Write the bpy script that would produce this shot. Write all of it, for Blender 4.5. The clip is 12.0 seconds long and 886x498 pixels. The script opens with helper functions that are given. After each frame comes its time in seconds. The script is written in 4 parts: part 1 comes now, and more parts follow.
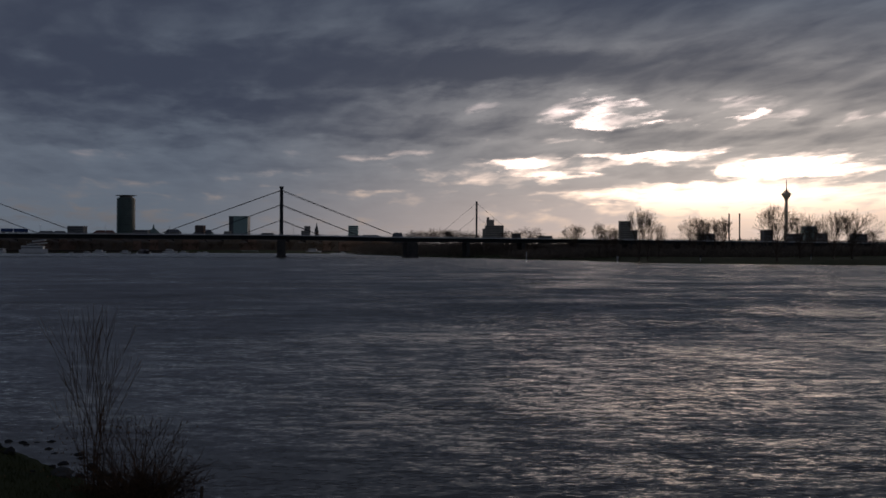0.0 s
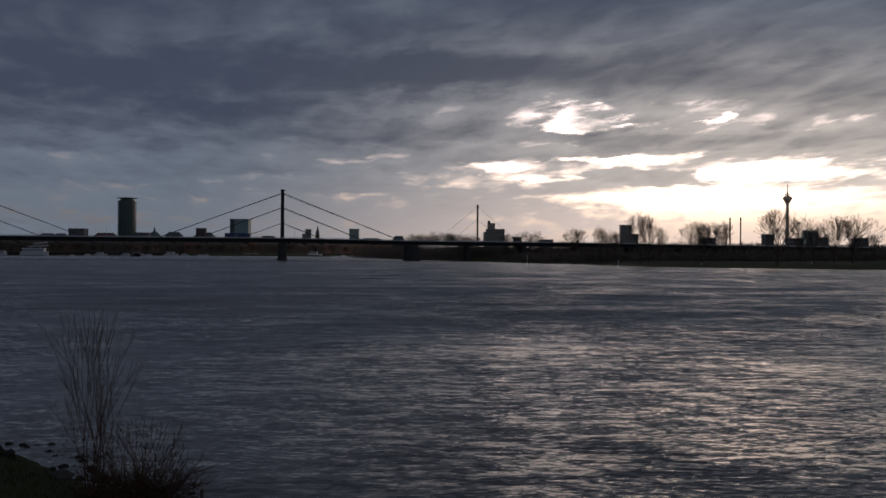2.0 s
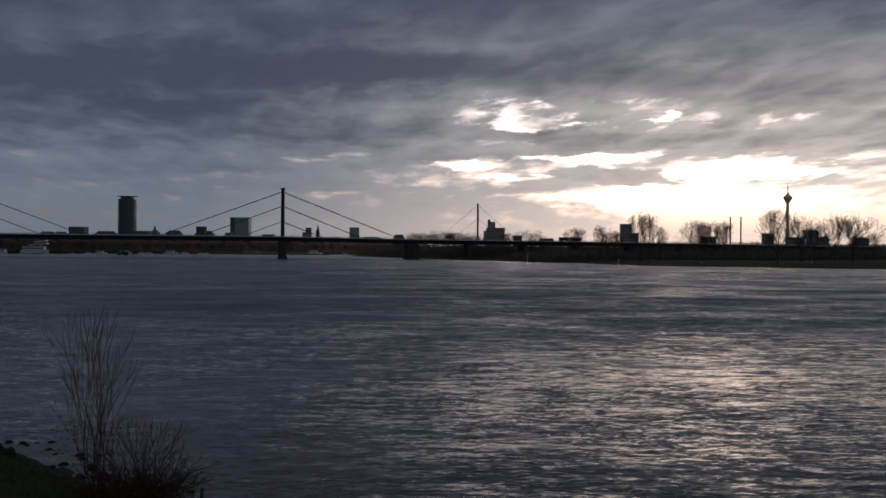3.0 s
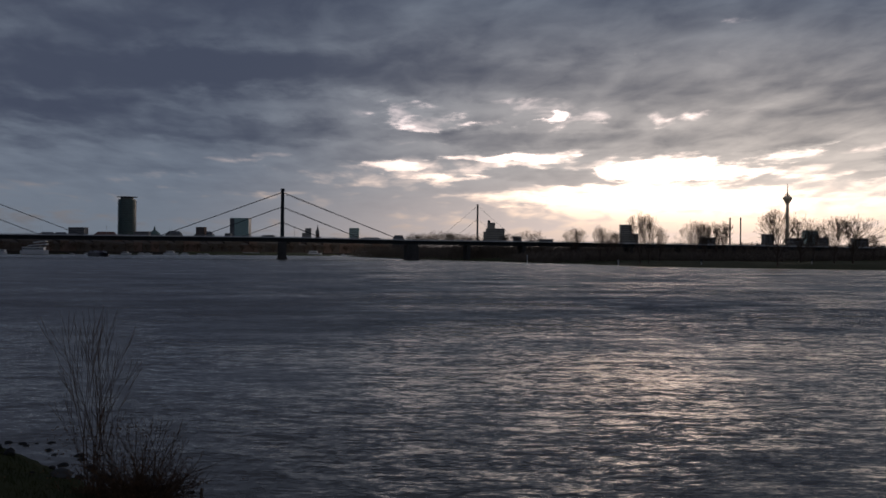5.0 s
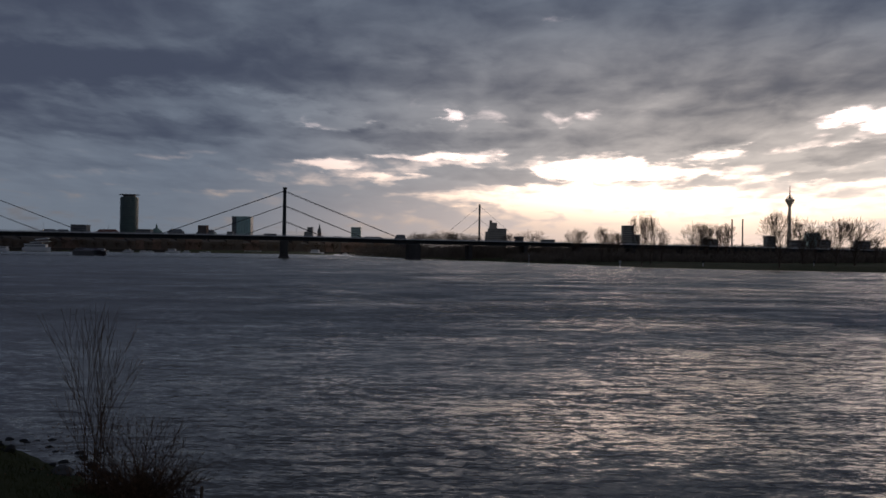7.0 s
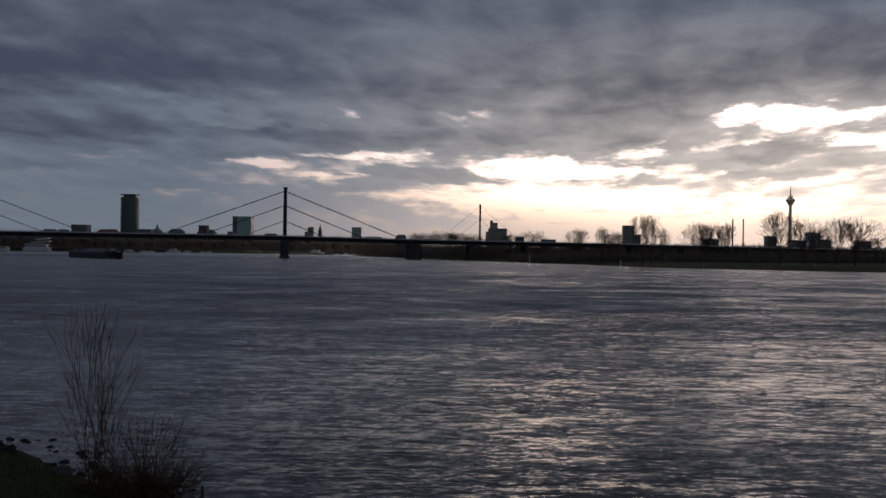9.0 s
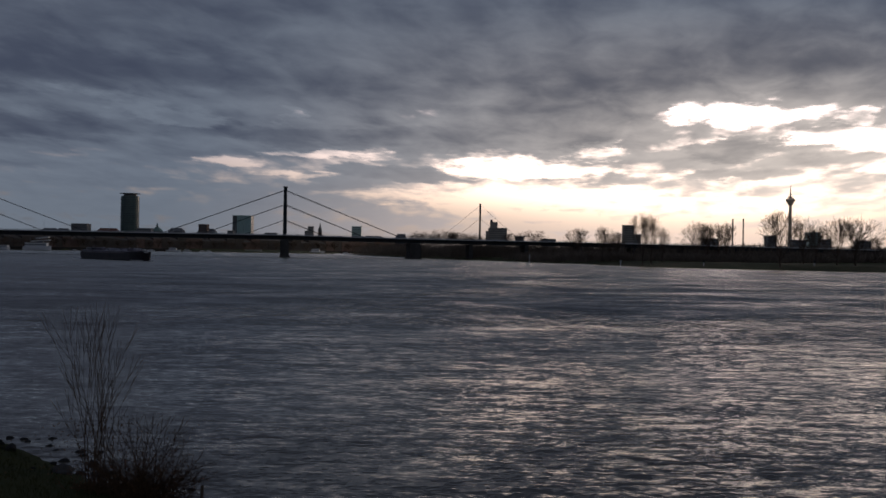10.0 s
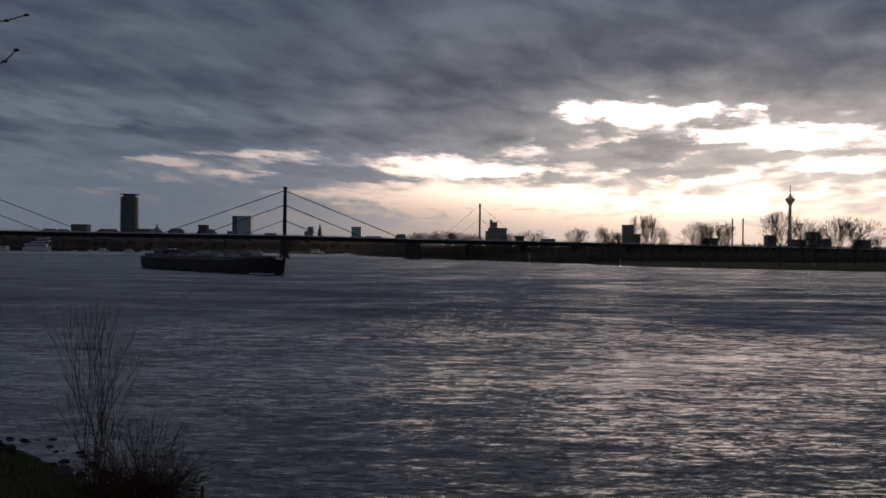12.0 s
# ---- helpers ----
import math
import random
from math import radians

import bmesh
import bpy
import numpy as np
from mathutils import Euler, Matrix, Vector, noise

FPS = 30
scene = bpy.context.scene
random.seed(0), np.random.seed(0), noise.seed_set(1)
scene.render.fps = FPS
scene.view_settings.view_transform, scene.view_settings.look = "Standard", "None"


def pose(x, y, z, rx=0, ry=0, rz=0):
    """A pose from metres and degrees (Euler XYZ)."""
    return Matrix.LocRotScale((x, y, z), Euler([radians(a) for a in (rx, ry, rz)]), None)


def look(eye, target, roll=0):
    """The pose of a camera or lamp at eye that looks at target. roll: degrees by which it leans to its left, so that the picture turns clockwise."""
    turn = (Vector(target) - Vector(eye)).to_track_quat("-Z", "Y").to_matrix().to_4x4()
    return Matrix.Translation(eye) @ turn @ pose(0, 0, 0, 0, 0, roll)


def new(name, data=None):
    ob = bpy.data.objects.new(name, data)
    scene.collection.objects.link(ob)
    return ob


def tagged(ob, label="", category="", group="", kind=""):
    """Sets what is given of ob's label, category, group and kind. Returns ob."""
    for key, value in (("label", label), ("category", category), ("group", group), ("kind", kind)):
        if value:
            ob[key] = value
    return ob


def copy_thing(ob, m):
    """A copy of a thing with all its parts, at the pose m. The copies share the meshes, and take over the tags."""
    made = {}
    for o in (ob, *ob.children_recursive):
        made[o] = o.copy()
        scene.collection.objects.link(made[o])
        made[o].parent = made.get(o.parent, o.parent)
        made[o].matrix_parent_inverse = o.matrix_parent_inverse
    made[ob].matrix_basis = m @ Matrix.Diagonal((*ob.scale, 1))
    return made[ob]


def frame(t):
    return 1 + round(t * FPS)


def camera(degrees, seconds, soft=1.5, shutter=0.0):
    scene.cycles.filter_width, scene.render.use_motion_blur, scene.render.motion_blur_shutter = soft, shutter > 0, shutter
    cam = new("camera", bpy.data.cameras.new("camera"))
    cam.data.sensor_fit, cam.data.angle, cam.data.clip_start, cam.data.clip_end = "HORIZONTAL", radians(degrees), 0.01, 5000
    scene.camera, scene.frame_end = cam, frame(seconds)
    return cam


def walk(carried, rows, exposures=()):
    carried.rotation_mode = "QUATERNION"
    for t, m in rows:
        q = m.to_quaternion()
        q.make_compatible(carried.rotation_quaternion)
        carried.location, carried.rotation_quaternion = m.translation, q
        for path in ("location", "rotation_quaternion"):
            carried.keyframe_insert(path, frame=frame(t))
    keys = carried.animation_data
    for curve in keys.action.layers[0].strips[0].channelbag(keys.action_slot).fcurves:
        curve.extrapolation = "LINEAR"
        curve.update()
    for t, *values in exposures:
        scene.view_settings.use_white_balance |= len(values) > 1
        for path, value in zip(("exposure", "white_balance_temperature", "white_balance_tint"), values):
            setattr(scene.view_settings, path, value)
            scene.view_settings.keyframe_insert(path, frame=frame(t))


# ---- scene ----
# A wide river under a torn winter sky: a cable-stayed bridge, a city skyline, a grassy far bank and a passing barge.
EYE = (0, 0, 6.5)
cam = camera(48.26, 12.0, soft=1.6)
walk(cam, [
    (0.0, look(EYE, (5.21, 1750, 9.17), 0.27)),
    (0.5, look(EYE, (5.68, 1750, 10.57), 0.29)),
    (1.0, look(EYE, (2.98, 1750, 10.92), 0.35)),
    (1.5, look(EYE, (0.30, 1750, 9.82), 0.53)),
    (2.0, look(EYE, (3.62, 1750, 15.11), 0.41)),
    (2.5, look(EYE, (3.10, 1750, 17.17), 0.51)),
    (3.0, look(EYE, (3.26, 1750, 12.86), 0.48)),
    (5.0, look(EYE, (3.73, 1750, 14.12), 0.51)),
    (5.5, look(EYE, (3.60, 1750, 12.30), 0.51)),
    (6.0, look(EYE, (3.72, 1750, 12.42), 0.48)),
    (6.5, look(EYE, (0.93, 1750, 9.28), 0.82)),
    (7.0, look(EYE, (0.64, 1750, 13.49), 0.88)),
    (9.0, look(EYE, (-0.44, 1750, 13.47), 0.88)),
    (9.5, look(EYE, (0.10, 1750, 12.47), 0.80)),
    (10.0, look(EYE, (-0.35, 1750, 12.26), 0.95)),
    (10.5, look(EYE, (-0.23, 1750, 12.40), 0.93)),
    (11.0, look(EYE, (0.21, 1750, 11.77), 0.89)),
    (11.5, look(EYE, (0.08, 1750, 13.84), 0.95)),
    (12.0, look(EYE, (0.00, 1750, 12.49), 0.85)),
], exposures=[(0.0, -0.38), (1.5, -0.38), (1.8, -0.22), (2.2, -0.08), (2.6, -0.01), (5.0, -0.01), (9.0, -0.06), (12.0, -0.14)])

# ---- light ----
SUN_EL, SUN_AZ = 12.0, 14.5
world = bpy.data.worlds.new("sky")
scene.world = world
world.use_nodes = True
wn, wl = world.node_tree.nodes, world.node_tree.links
sky = wn.new("ShaderNodeTexSky")
sky.sky_type, sky.sun_disc = "NISHITA", False
sky.sun_elevation, sky.sun_rotation = radians(SUN_EL), radians(SUN_AZ)
sky.air_density, sky.dust_density, sky.ozone_density = 1.0, 6.0, 1.5
tint = wn.new("ShaderNodeMix")
tint.data_type, tint.blend_type = "RGBA", "MULTIPLY"
tint.inputs[0].default_value = 1.0
tint.inputs[7].default_value = (0.91, 0.97, 1.62, 1)
wl.new(sky.outputs[0], tint.inputs[6])
wl.new(tint.outputs[2], wn["Background"].inputs[0])
wn["Background"].inputs[1].default_value = 0.085
sun = new("sun", bpy.data.lights.new("sun", "SUN"))
sun.data.energy, sun.data.angle, sun.data.color = 0.4, radians(60), (1.0, 0.93, 0.84)
sun_way = Vector((math.sin(radians(SUN_AZ)) * math.cos(radians(SUN_EL)), math.cos(radians(SUN_AZ)) * math.cos(radians(SUN_EL)), math.sin(radians(SUN_EL))))
sun.matrix_world = look(tuple(sun_way * 900), (0, 0, 0))


# ---- materials ----
class Nodes:
    """A small wrapper for wiring shader nodes."""

    def __init__(self, name):
        self.mat = bpy.data.materials.new(name)
        self.mat.use_nodes = True
        self.tree = self.mat.node_tree
        self.bsdf = self.tree.nodes["Principled BSDF"]
        self.out = self.tree.nodes["Material Output"]

    def node(self, kind, **values):
        n = self.tree.nodes.new(kind)
        for key, value in values.items():
            self.put(n, key, value)
        return n

    def put(self, n, key, value):
        socket = n.inputs[key.replace("_", " ")]
        if isinstance(value, bpy.types.NodeSocket):
            self.tree.links.new(value, socket)
        else:
            socket.default_value = value

    def math(self, op, a, b=0.0, c=0.0, clamp=False):
        n = self.tree.nodes.new("ShaderNodeMath")
        n.operation, n.use_clamp = op, clamp
        for i, v in enumerate((a, b, c)):
            if isinstance(v, bpy.types.NodeSocket):
                self.tree.links.new(v, n.inputs[i])
            else:
                n.inputs[i].default_value = v
        return n.outputs[0]

    def coords(self, kind="Object", scale=(1, 1, 1), shift=(0, 0, 0)):
        t = self.tree.nodes.new("ShaderNodeTexCoord")
        m = self.node("ShaderNodeMapping", Vector=t.outputs[kind], Scale=scale, Location=shift)
        return m.outputs[0]

    def noise(self, vector, scale, detail=4.0, rough=0.55, distortion=0.0):
        return self.node("ShaderNodeTexNoise", Vector=vector, Scale=scale, Detail=detail, Roughness=rough, Distortion=distortion).outputs["Fac"]

    def remap(self, value, a, b, c=0.0, d=1.0, smooth=True):
        n = self.tree.nodes.new("ShaderNodeMapRange")
        n.interpolation_type = "SMOOTHSTEP" if smooth else "LINEAR"
        self.put(n, "Value", value)
        for key, v in (("From Min", a), ("From Max", b), ("To Min", c), ("To Max", d)):
            n.inputs[key].default_value = v
        return n.outputs[0]

    def blend(self, fac, a, b):
        n = self.tree.nodes.new("ShaderNodeMix")
        n.data_type = "RGBA"
        for i, v in ((0, fac), (6, a), (7, b)):
            if isinstance(v, bpy.types.NodeSocket):
                self.tree.links.new(v, n.inputs[i])
            else:
                n.inputs[i].default_value = v if i == 0 else (*v, 1)
        return n.outputs[2]

    def bump(self, height, distance=1.0, strength=1.0):
        self.put(self.bsdf, "Normal", self.node("ShaderNodeBump", Height=height, Distance=distance, Strength=strength).outputs[0])


def surface(name, color, other, rough=0.7, metal=0.0, size=1.0, relief=0.01, spread=0.35, gloss=0.5):
    """A weathered surface: two colours mixed at two scales, with fine relief. size: metres of the larger stains."""
    n = Nodes(name)
    co = n.coords()
    big = n.noise(co, 1 / size, 5, 0.6)
    small = n.noise(co, 9 / size, 3, 0.6)
    fac = n.remap(n.math("ADD", n.math("MULTIPLY", big, 0.7), n.math("MULTIPLY", small, 0.3)), 0.5 - spread / 2, 0.5 + spread / 2)
    n.put(n.bsdf, "Base Color", n.blend(fac, color, other))
    n.put(n.bsdf, "Roughness", n.remap(small, 0.2, 0.8, max(0.04, rough - 0.1), min(1, rough + 0.1), False))
    n.bsdf.inputs["Metallic"].default_value = metal
    n.bsdf.inputs["Specular IOR Level"].default_value = gloss
    if relief:
        n.bump(small, relief)
    return n.mat


def water_material():
    n = Nodes("river_water")
    co = n.coords()
    n.put(n.bsdf, "Base Color", n.blend(n.noise(co, 0.02, 3), (0.084, 0.068, 0.043), (0.106, 0.086, 0.055)))
    n.bsdf.inputs["IOR"].default_value = 1.333
    n.bsdf.inputs["Specular Tint"].default_value = (1.0, 0.94, 0.83, 1)
    n.bsdf.inputs["Roughness"].default_value = 0.14
    patches = n.remap(n.noise(co, 0.03, 4, 0.55, 0.8), 0.34, 0.68, 0.45, 1.25)
    # varies the lean set below, for lighter and darker streaks far off
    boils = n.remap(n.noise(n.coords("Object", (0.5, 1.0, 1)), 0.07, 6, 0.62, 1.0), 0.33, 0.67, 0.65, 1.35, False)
    across = along = None
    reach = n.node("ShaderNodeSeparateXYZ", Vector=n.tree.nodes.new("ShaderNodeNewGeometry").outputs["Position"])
    # slopes of swell, chop and ripples
    for size, steep, detail in ((0.20, 0.10, 2.0), (1.0, 0.31, 3.0), (3.2, 0.38, 3.0), (9.0, 0.40, 3.0)):
        tex = n.node("ShaderNodeTexNoise", Vector=n.coords("Object", (0.50, 1.35, 1), (3.7 * size, 1.3, 0)), Scale=size, Detail=detail, Roughness=0.5, Distortion=0.6)
        axes = n.node("ShaderNodeSeparateXYZ", Vector=tex.outputs["Color"])
        sx = n.math("MULTIPLY", n.math("SUBTRACT", axes.outputs[0], 0.5), steep * 0.8)
        sy = n.math("MULTIPLY", n.math("SUBTRACT", axes.outputs[1], 0.5), steep)
        across = sx if across is None else n.math("ADD", across, sx)
        along = sy if along is None else n.math("ADD", along, sy)
    across = n.math("MULTIPLY", across, patches)
    # normals leaned to -y, more with distance, so the water mirrors darker sky
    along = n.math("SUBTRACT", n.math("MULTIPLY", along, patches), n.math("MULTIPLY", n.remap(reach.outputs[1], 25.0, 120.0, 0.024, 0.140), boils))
    lean = n.node("ShaderNodeCombineXYZ", X=across, Y=along, Z=1.0)
    unit = n.tree.nodes.new("ShaderNodeVectorMath")
    unit.operation = "NORMALIZE"
    n.tree.links.new(lean.outputs[0], unit.inputs[0])
    n.put(n.bsdf, "Normal", unit.outputs[0])
    return n.mat


def cloud_material():
    """Torn stratocumulus: a grey deck, darker at its bases, with gaps that let the sky behind shine through. Map units are kilometres."""
    n = Nodes("cloud_bank")
    uv = n.tree.nodes.new("ShaderNodeUVMap").outputs[0]

    def mapped(sx, sy, shift=(0, 0, 0)):
        return n.node("ShaderNodeMapping", Vector=uv, Scale=(sx, sy, 1), Location=shift).outputs[0]

    def billows(lift):
        """Cloud thickness from three scales of noise, looked up a little higher by lift."""
        broad = n.noise(mapped(0.7, 1.7, (2.3, 0.7 + lift * 1.7, 0)), 1.0, 2, 0.5, 0.2)
        rolls = n.noise(mapped(2.8, 5.6, (0.4, 3.1 + lift * 5.6, 0)), 1.0, 7, 0.52, 0.2)
        puffs = n.noise(mapped(10.5, 9.5, (7.2, 1.7 + lift * 9.5, 0)), 1.0, 5, 0.52, 0.35)
        both = n.math("ADD", n.math("MULTIPLY", broad, 0.55), n.math("MULTIPLY", rolls, 0.80))
        return n.math("ADD", both, n.math("MULTIPLY", puffs, 0.74))

    here = billows(0.0)
    dens = n.math("SUBTRACT", here, 0.20)
    split = n.node("ShaderNodeSeparateXYZ", Vector=uv)
    u, v = split.outputs[0], split.outputs[1]
    # the deck breaks up low towards the sun's side
    dens = n.math("SUBTRACT", dens, n.math("MULTIPLY", n.remap(v, 1.15, 0.75), n.remap(u, -0.6, 0.67, 0.0, 0.27)))
    # and closes overhead
    dens = n.math("ADD", dens, n.remap(v, 1.36, 1.56, 0.0, 0.27))
    # thickened again out of view, added so the near water mirrors darker cloud
    dens = n.math("ADD", dens, n.remap(v, 1.75, 2.2, 0.0, 0.26))
    tear = n.node("ShaderNodeTexNoise", Vector=mapped(7.0, 9.0, (5, 1, 0)), Scale=1.0, Detail=8.0, Roughness=0.62)
    torn = n.node("ShaderNodeSeparateXYZ", Vector=tear.outputs["Color"])
    un = n.math("ADD", u, n.math("MULTIPLY", n.math("SUBTRACT", torn.outputs[0], 0.5), 0.34))
    vn = n.math("ADD", v, n.math("MULTIPLY", n.math("SUBTRACT", torn.outputs[1], 0.5), 0.30))
    for cx, cy, rx, ry, depth in GAPS + BANKS:
        a = n.math("DIVIDE", n.math("SUBTRACT", un, cx), rx * 1.35)
        b = n.math("DIVIDE", n.math("SUBTRACT", vn, cy), ry * 1.35)
        q = n.math("ADD", n.math("MULTIPLY", a, a), n.math("MULTIPLY", b, b))
        dens = n.math("ADD", dens, n.remap(q, 1.0, 0.0, 0.0, depth))
    # direction of the cloud from the river: the low sun stands behind it on one side
    place = n.node("ShaderNodeSeparateXYZ", Vector=n.tree.nodes.new("ShaderNodeNewGeometry").outputs["Position"])
    ahead = n.math("MAXIMUM", place.outputs[1], 200.0)
    azimuth = n.math("DIVIDE", place.outputs[0], ahead)
    height = n.math("DIVIDE", place.outputs[2], ahead)
    sunward = n.math("MULTIPLY", n.remap(azimuth, -0.28, 0.42), n.remap(height, 0.30, 0.06))
    # the gaps close as they drift away from the sun
    closing = n.math("MULTIPLY", n.remap(azimuth, 0.06, -0.30, 0.0, 0.34), n.remap(height, 0.09, 0.13))
    # unseen deck behind the eye glows brighter, added to light near-facing walls
    behind = n.remap(place.outputs[1], -200.0, -1400.0)
    low = n.math("MULTIPLY", n.remap(height, 0.095, 0.012), 0.80)
    cover = n.math("MAXIMUM", n.math("ADD", 0.30, n.math("MULTIPLY", n.remap(n.math("ADD", dens, closing), 0.34, 0.84), 0.70)), low)
    # tops catch light, bases stay dark
    crest = n.math("MULTIPLY", n.math("SUBTRACT", here, billows(0.05)), 0.95)
    shade = n.math("MULTIPLY", n.remap(n.math("ADD", n.math("SUBTRACT", dens, crest), n.math("MULTIPLY", closing, 0.3)), 0.56, 1.46), n.remap(v, 0.80, 1.35, 0.5, 1.0))
    thin = n.blend(behind, n.blend(sunward, (0.165, 0.196, 0.250), (0.80, 0.70, 0.63)), (0.52, 0.53, 0.55))
    thick = n.blend(behind, n.blend(sunward, (0.058, 0.071, 0.110), (0.200, 0.190, 0.196)), (0.24, 0.25, 0.28))
    mist = n.blend(n.remap(azimuth, -0.32, 0.34), (0.160, 0.190, 0.235), (1.0, 0.78, 0.68))
    color = n.blend(low, n.blend(shade, thin, thick), mist)
    glow = n.node("ShaderNodeEmission", Color=color, Strength=1.0)
    clear = n.node("ShaderNodeBsdfTransparent")
    mix = n.tree.nodes.new("ShaderNodeMixShader")
    n.tree.links.new(cover, mix.inputs[0])
    n.tree.links.new(clear.outputs[0], mix.inputs[1])
    n.tree.links.new(glow.outputs[0], mix.inputs[2])
    n.tree.links.new(mix.outputs[0], n.out.inputs[0])
    n.tree.nodes.remove(n.bsdf)
    return n.mat


# centre, half sizes, thinning of the deck
GAPS = [
    (-0.28, 1.360, 0.07, 0.072, -0.24),
    (-0.19, 1.314, 0.06, 0.057, -0.24),
    (0.01, 1.094, 0.15, 0.043, -0.30),
    (-0.28, 1.017, 0.07, 0.038, -0.25),
    (-0.13, 0.906, 0.10, 0.042, -0.25),
    (0.05, 1.347, 0.03, 0.033, -0.20),
    (0.55, 1.001, 0.23, 0.087, -0.26),
    (0.50, 0.984, 0.18, 0.069, -0.25),
    (0.20, 0.700, 0.30, 0.075, -0.20),
    (1.04, 1.387, 0.13, 0.075, -0.34),
    (1.28, 1.366, 0.09, 0.042, -0.32),
    (1.40, 1.251, 0.23, 0.076, -0.28),
    (1.59, 1.082, 0.21, 0.079, -0.22),
    (0.74, 1.144, 0.09, 0.048, -0.25),
    (0.67, 0.722, 0.28, 0.098, -0.16),
]
# centre, half sizes, thickening
BANKS = [
    (-0.92, 1.330, 0.22, 0.100, 0.22),
    (-1.00, 1.560, 0.55, 0.104, 0.22),
    (-0.30, 1.563, 0.44, 0.104, 0.18),
    (-1.29, 1.351, 0.32, 0.067, 0.12),
    (-0.53, 1.252, 0.28, 0.076, 0.20),
    (-1.32, 1.171, 0.33, 0.047, 0.12),
    (-0.04, 1.221, 0.18, 0.065, 0.24),
    (0.18, 0.929, 0.22, 0.067, 0.30),
    (0.31, 1.210, 0.18, 0.092, 0.16),
    (-1.04, 0.983, 0.57, 0.069, 0.10),
    (-0.76, 0.804, 0.46, 0.046, 0.10),
    (0.65, 1.322, 0.21, 0.193, 0.17),
    (0.67, 1.597, 0.31, 0.109, 0.06),
    (0.41, 1.343, 0.41, 0.188, 0.10),
    (1.08, 1.176, 0.12, 0.069, 0.30),
    (1.15, 0.982, 0.15, 0.054, 0.26),
    (1.30, 1.602, 0.30, 0.109, 0.06),
    (0.77, 0.924, 0.13, 0.052, 0.20),
]

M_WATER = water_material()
M_CLOUD = cloud_material()
M_GRASS = surface("winter_grass", (0.026, 0.034, 0.007), (0.052, 0.055, 0.016), 0.9, 0, 6, 0.05)
M_GRASS.node_tree.nodes["Principled BSDF"].inputs["Specular IOR Level"].default_value = 0.12
M_BARK = surface("bark", (0.09, 0.068, 0.05), (0.18, 0.135, 0.10), 0.9, 0, 0.8, 0.02, gloss=0.1)
M_TWIG = surface("brown_twig", (0.07, 0.038, 0.02), (0.14, 0.08, 0.045), 0.8, 0, 0.3, 0.004, gloss=0.1)
M_SCRUB = surface("bare_scrub", (0.15, 0.118, 0.09), (0.26, 0.205, 0.155), 0.95, 0, 8, 0, gloss=0.08)
M_LEAF = surface("dead_leaf", (0.11, 0.055, 0.022), (0.2, 0.105, 0.045), 0.8, 0, 0.2, 0)
M_STEEL = surface("painted_steel", (0.03, 0.037, 0.043), (0.055, 0.063, 0.07), 0.5, 0.0, 6, 0.01, gloss=0.12)
M_CABLE = surface("cable_steel", (0.04, 0.045, 0.05), (0.07, 0.075, 0.08), 0.5, 0.0, 2, 0, gloss=0.15)
M_CONCRETE = surface("concrete", (0.06, 0.056, 0.052), (0.105, 0.10, 0.092), 0.85, 0, 8, 0.02, gloss=0.15)
M_PALE = surface("pale_concrete", (0.42, 0.42, 0.40), (0.55, 0.55, 0.53), 0.7, 0, 10, 0.01)
M_RAIL = surface("galvanised_rail", (0.45, 0.46, 0.47), (0.6, 0.6, 0.6), 0.4, 0.6, 4, 0)
M_GREEN_GLASS = surface("green_glass", (0.075, 0.13, 0.12), (0.11, 0.175, 0.16), 0.12, 0.0, 12, 0)
M_TEAL = surface("teal_facade", (0.32, 0.47, 0.45), (0.40, 0.55, 0.52), 0.3, 0.0, 14, 0)
M_DARKGLASS = surface("window_glass", (0.09, 0.10, 0.105), (0.13, 0.14, 0.145), 0.35, 0.0, 5, 0)
M_FACADE = surface("grey_facade", (0.21, 0.20, 0.195), (0.32, 0.31, 0.295), 0.8, 0, 12, 0.02, gloss=0.2)
M_BRICK = surface("brown_brick", (0.12, 0.08, 0.065), (0.20, 0.14, 0.115), 0.85, 0, 8, 0.02, gloss=0.15)
M_ROOF = surface("slate_roof", (0.075, 0.078, 0.084), (0.13, 0.132, 0.14), 0.7, 0, 6, 0.02)
M_TILE = surface("red_roof_tile", (0.16, 0.06, 0.04), (0.22, 0.10, 0.07), 0.8, 0, 6, 0.02)
M_COPPER = surface("green_copper", (0.10, 0.16, 0.14), (0.15, 0.22, 0.19), 0.6, 0, 5, 0.01)
M_WHITE = surface("white_boat_paint", (0.74, 0.74, 0.73), (0.84, 0.84, 0.83), 0.4, 0, 3, 0)
M_HULL = surface("black_hull_paint", (0.020, 0.019, 0.025), (0.050, 0.045, 0.050), 0.5, 0, 3, 0.01, gloss=0.2)
M_DECK = surface("barge_deck_paint", (0.12, 0.10, 0.12), (0.20, 0.18, 0.20), 0.6, 0, 3, 0.01)
M_HATCH = surface("hatch_cover", (0.26, 0.25, 0.29), (0.40, 0.39, 0.43), 0.4, 0.3, 4, 0.01)
M_BLUE = surface("blue_tarpaulin", (0.02, 0.06, 0.20), (0.035, 0.09, 0.26), 0.5, 0, 3, 0.01)
M_TYRE = surface("rubber", (0.012, 0.012, 0.012), (0.025, 0.025, 0.025), 0.85, 0, 0.5, 0)
M_SOOT = surface("sooty_brick", (0.085, 0.073, 0.064), (0.13, 0.112, 0.098), 0.95, 0, 25, 0.02, gloss=0.08)
M_STONE = surface("wet_stone", (0.012, 0.012, 0.012), (0.035, 0.033, 0.03), 0.7, 0, 0.6, 0.02, gloss=0.15)
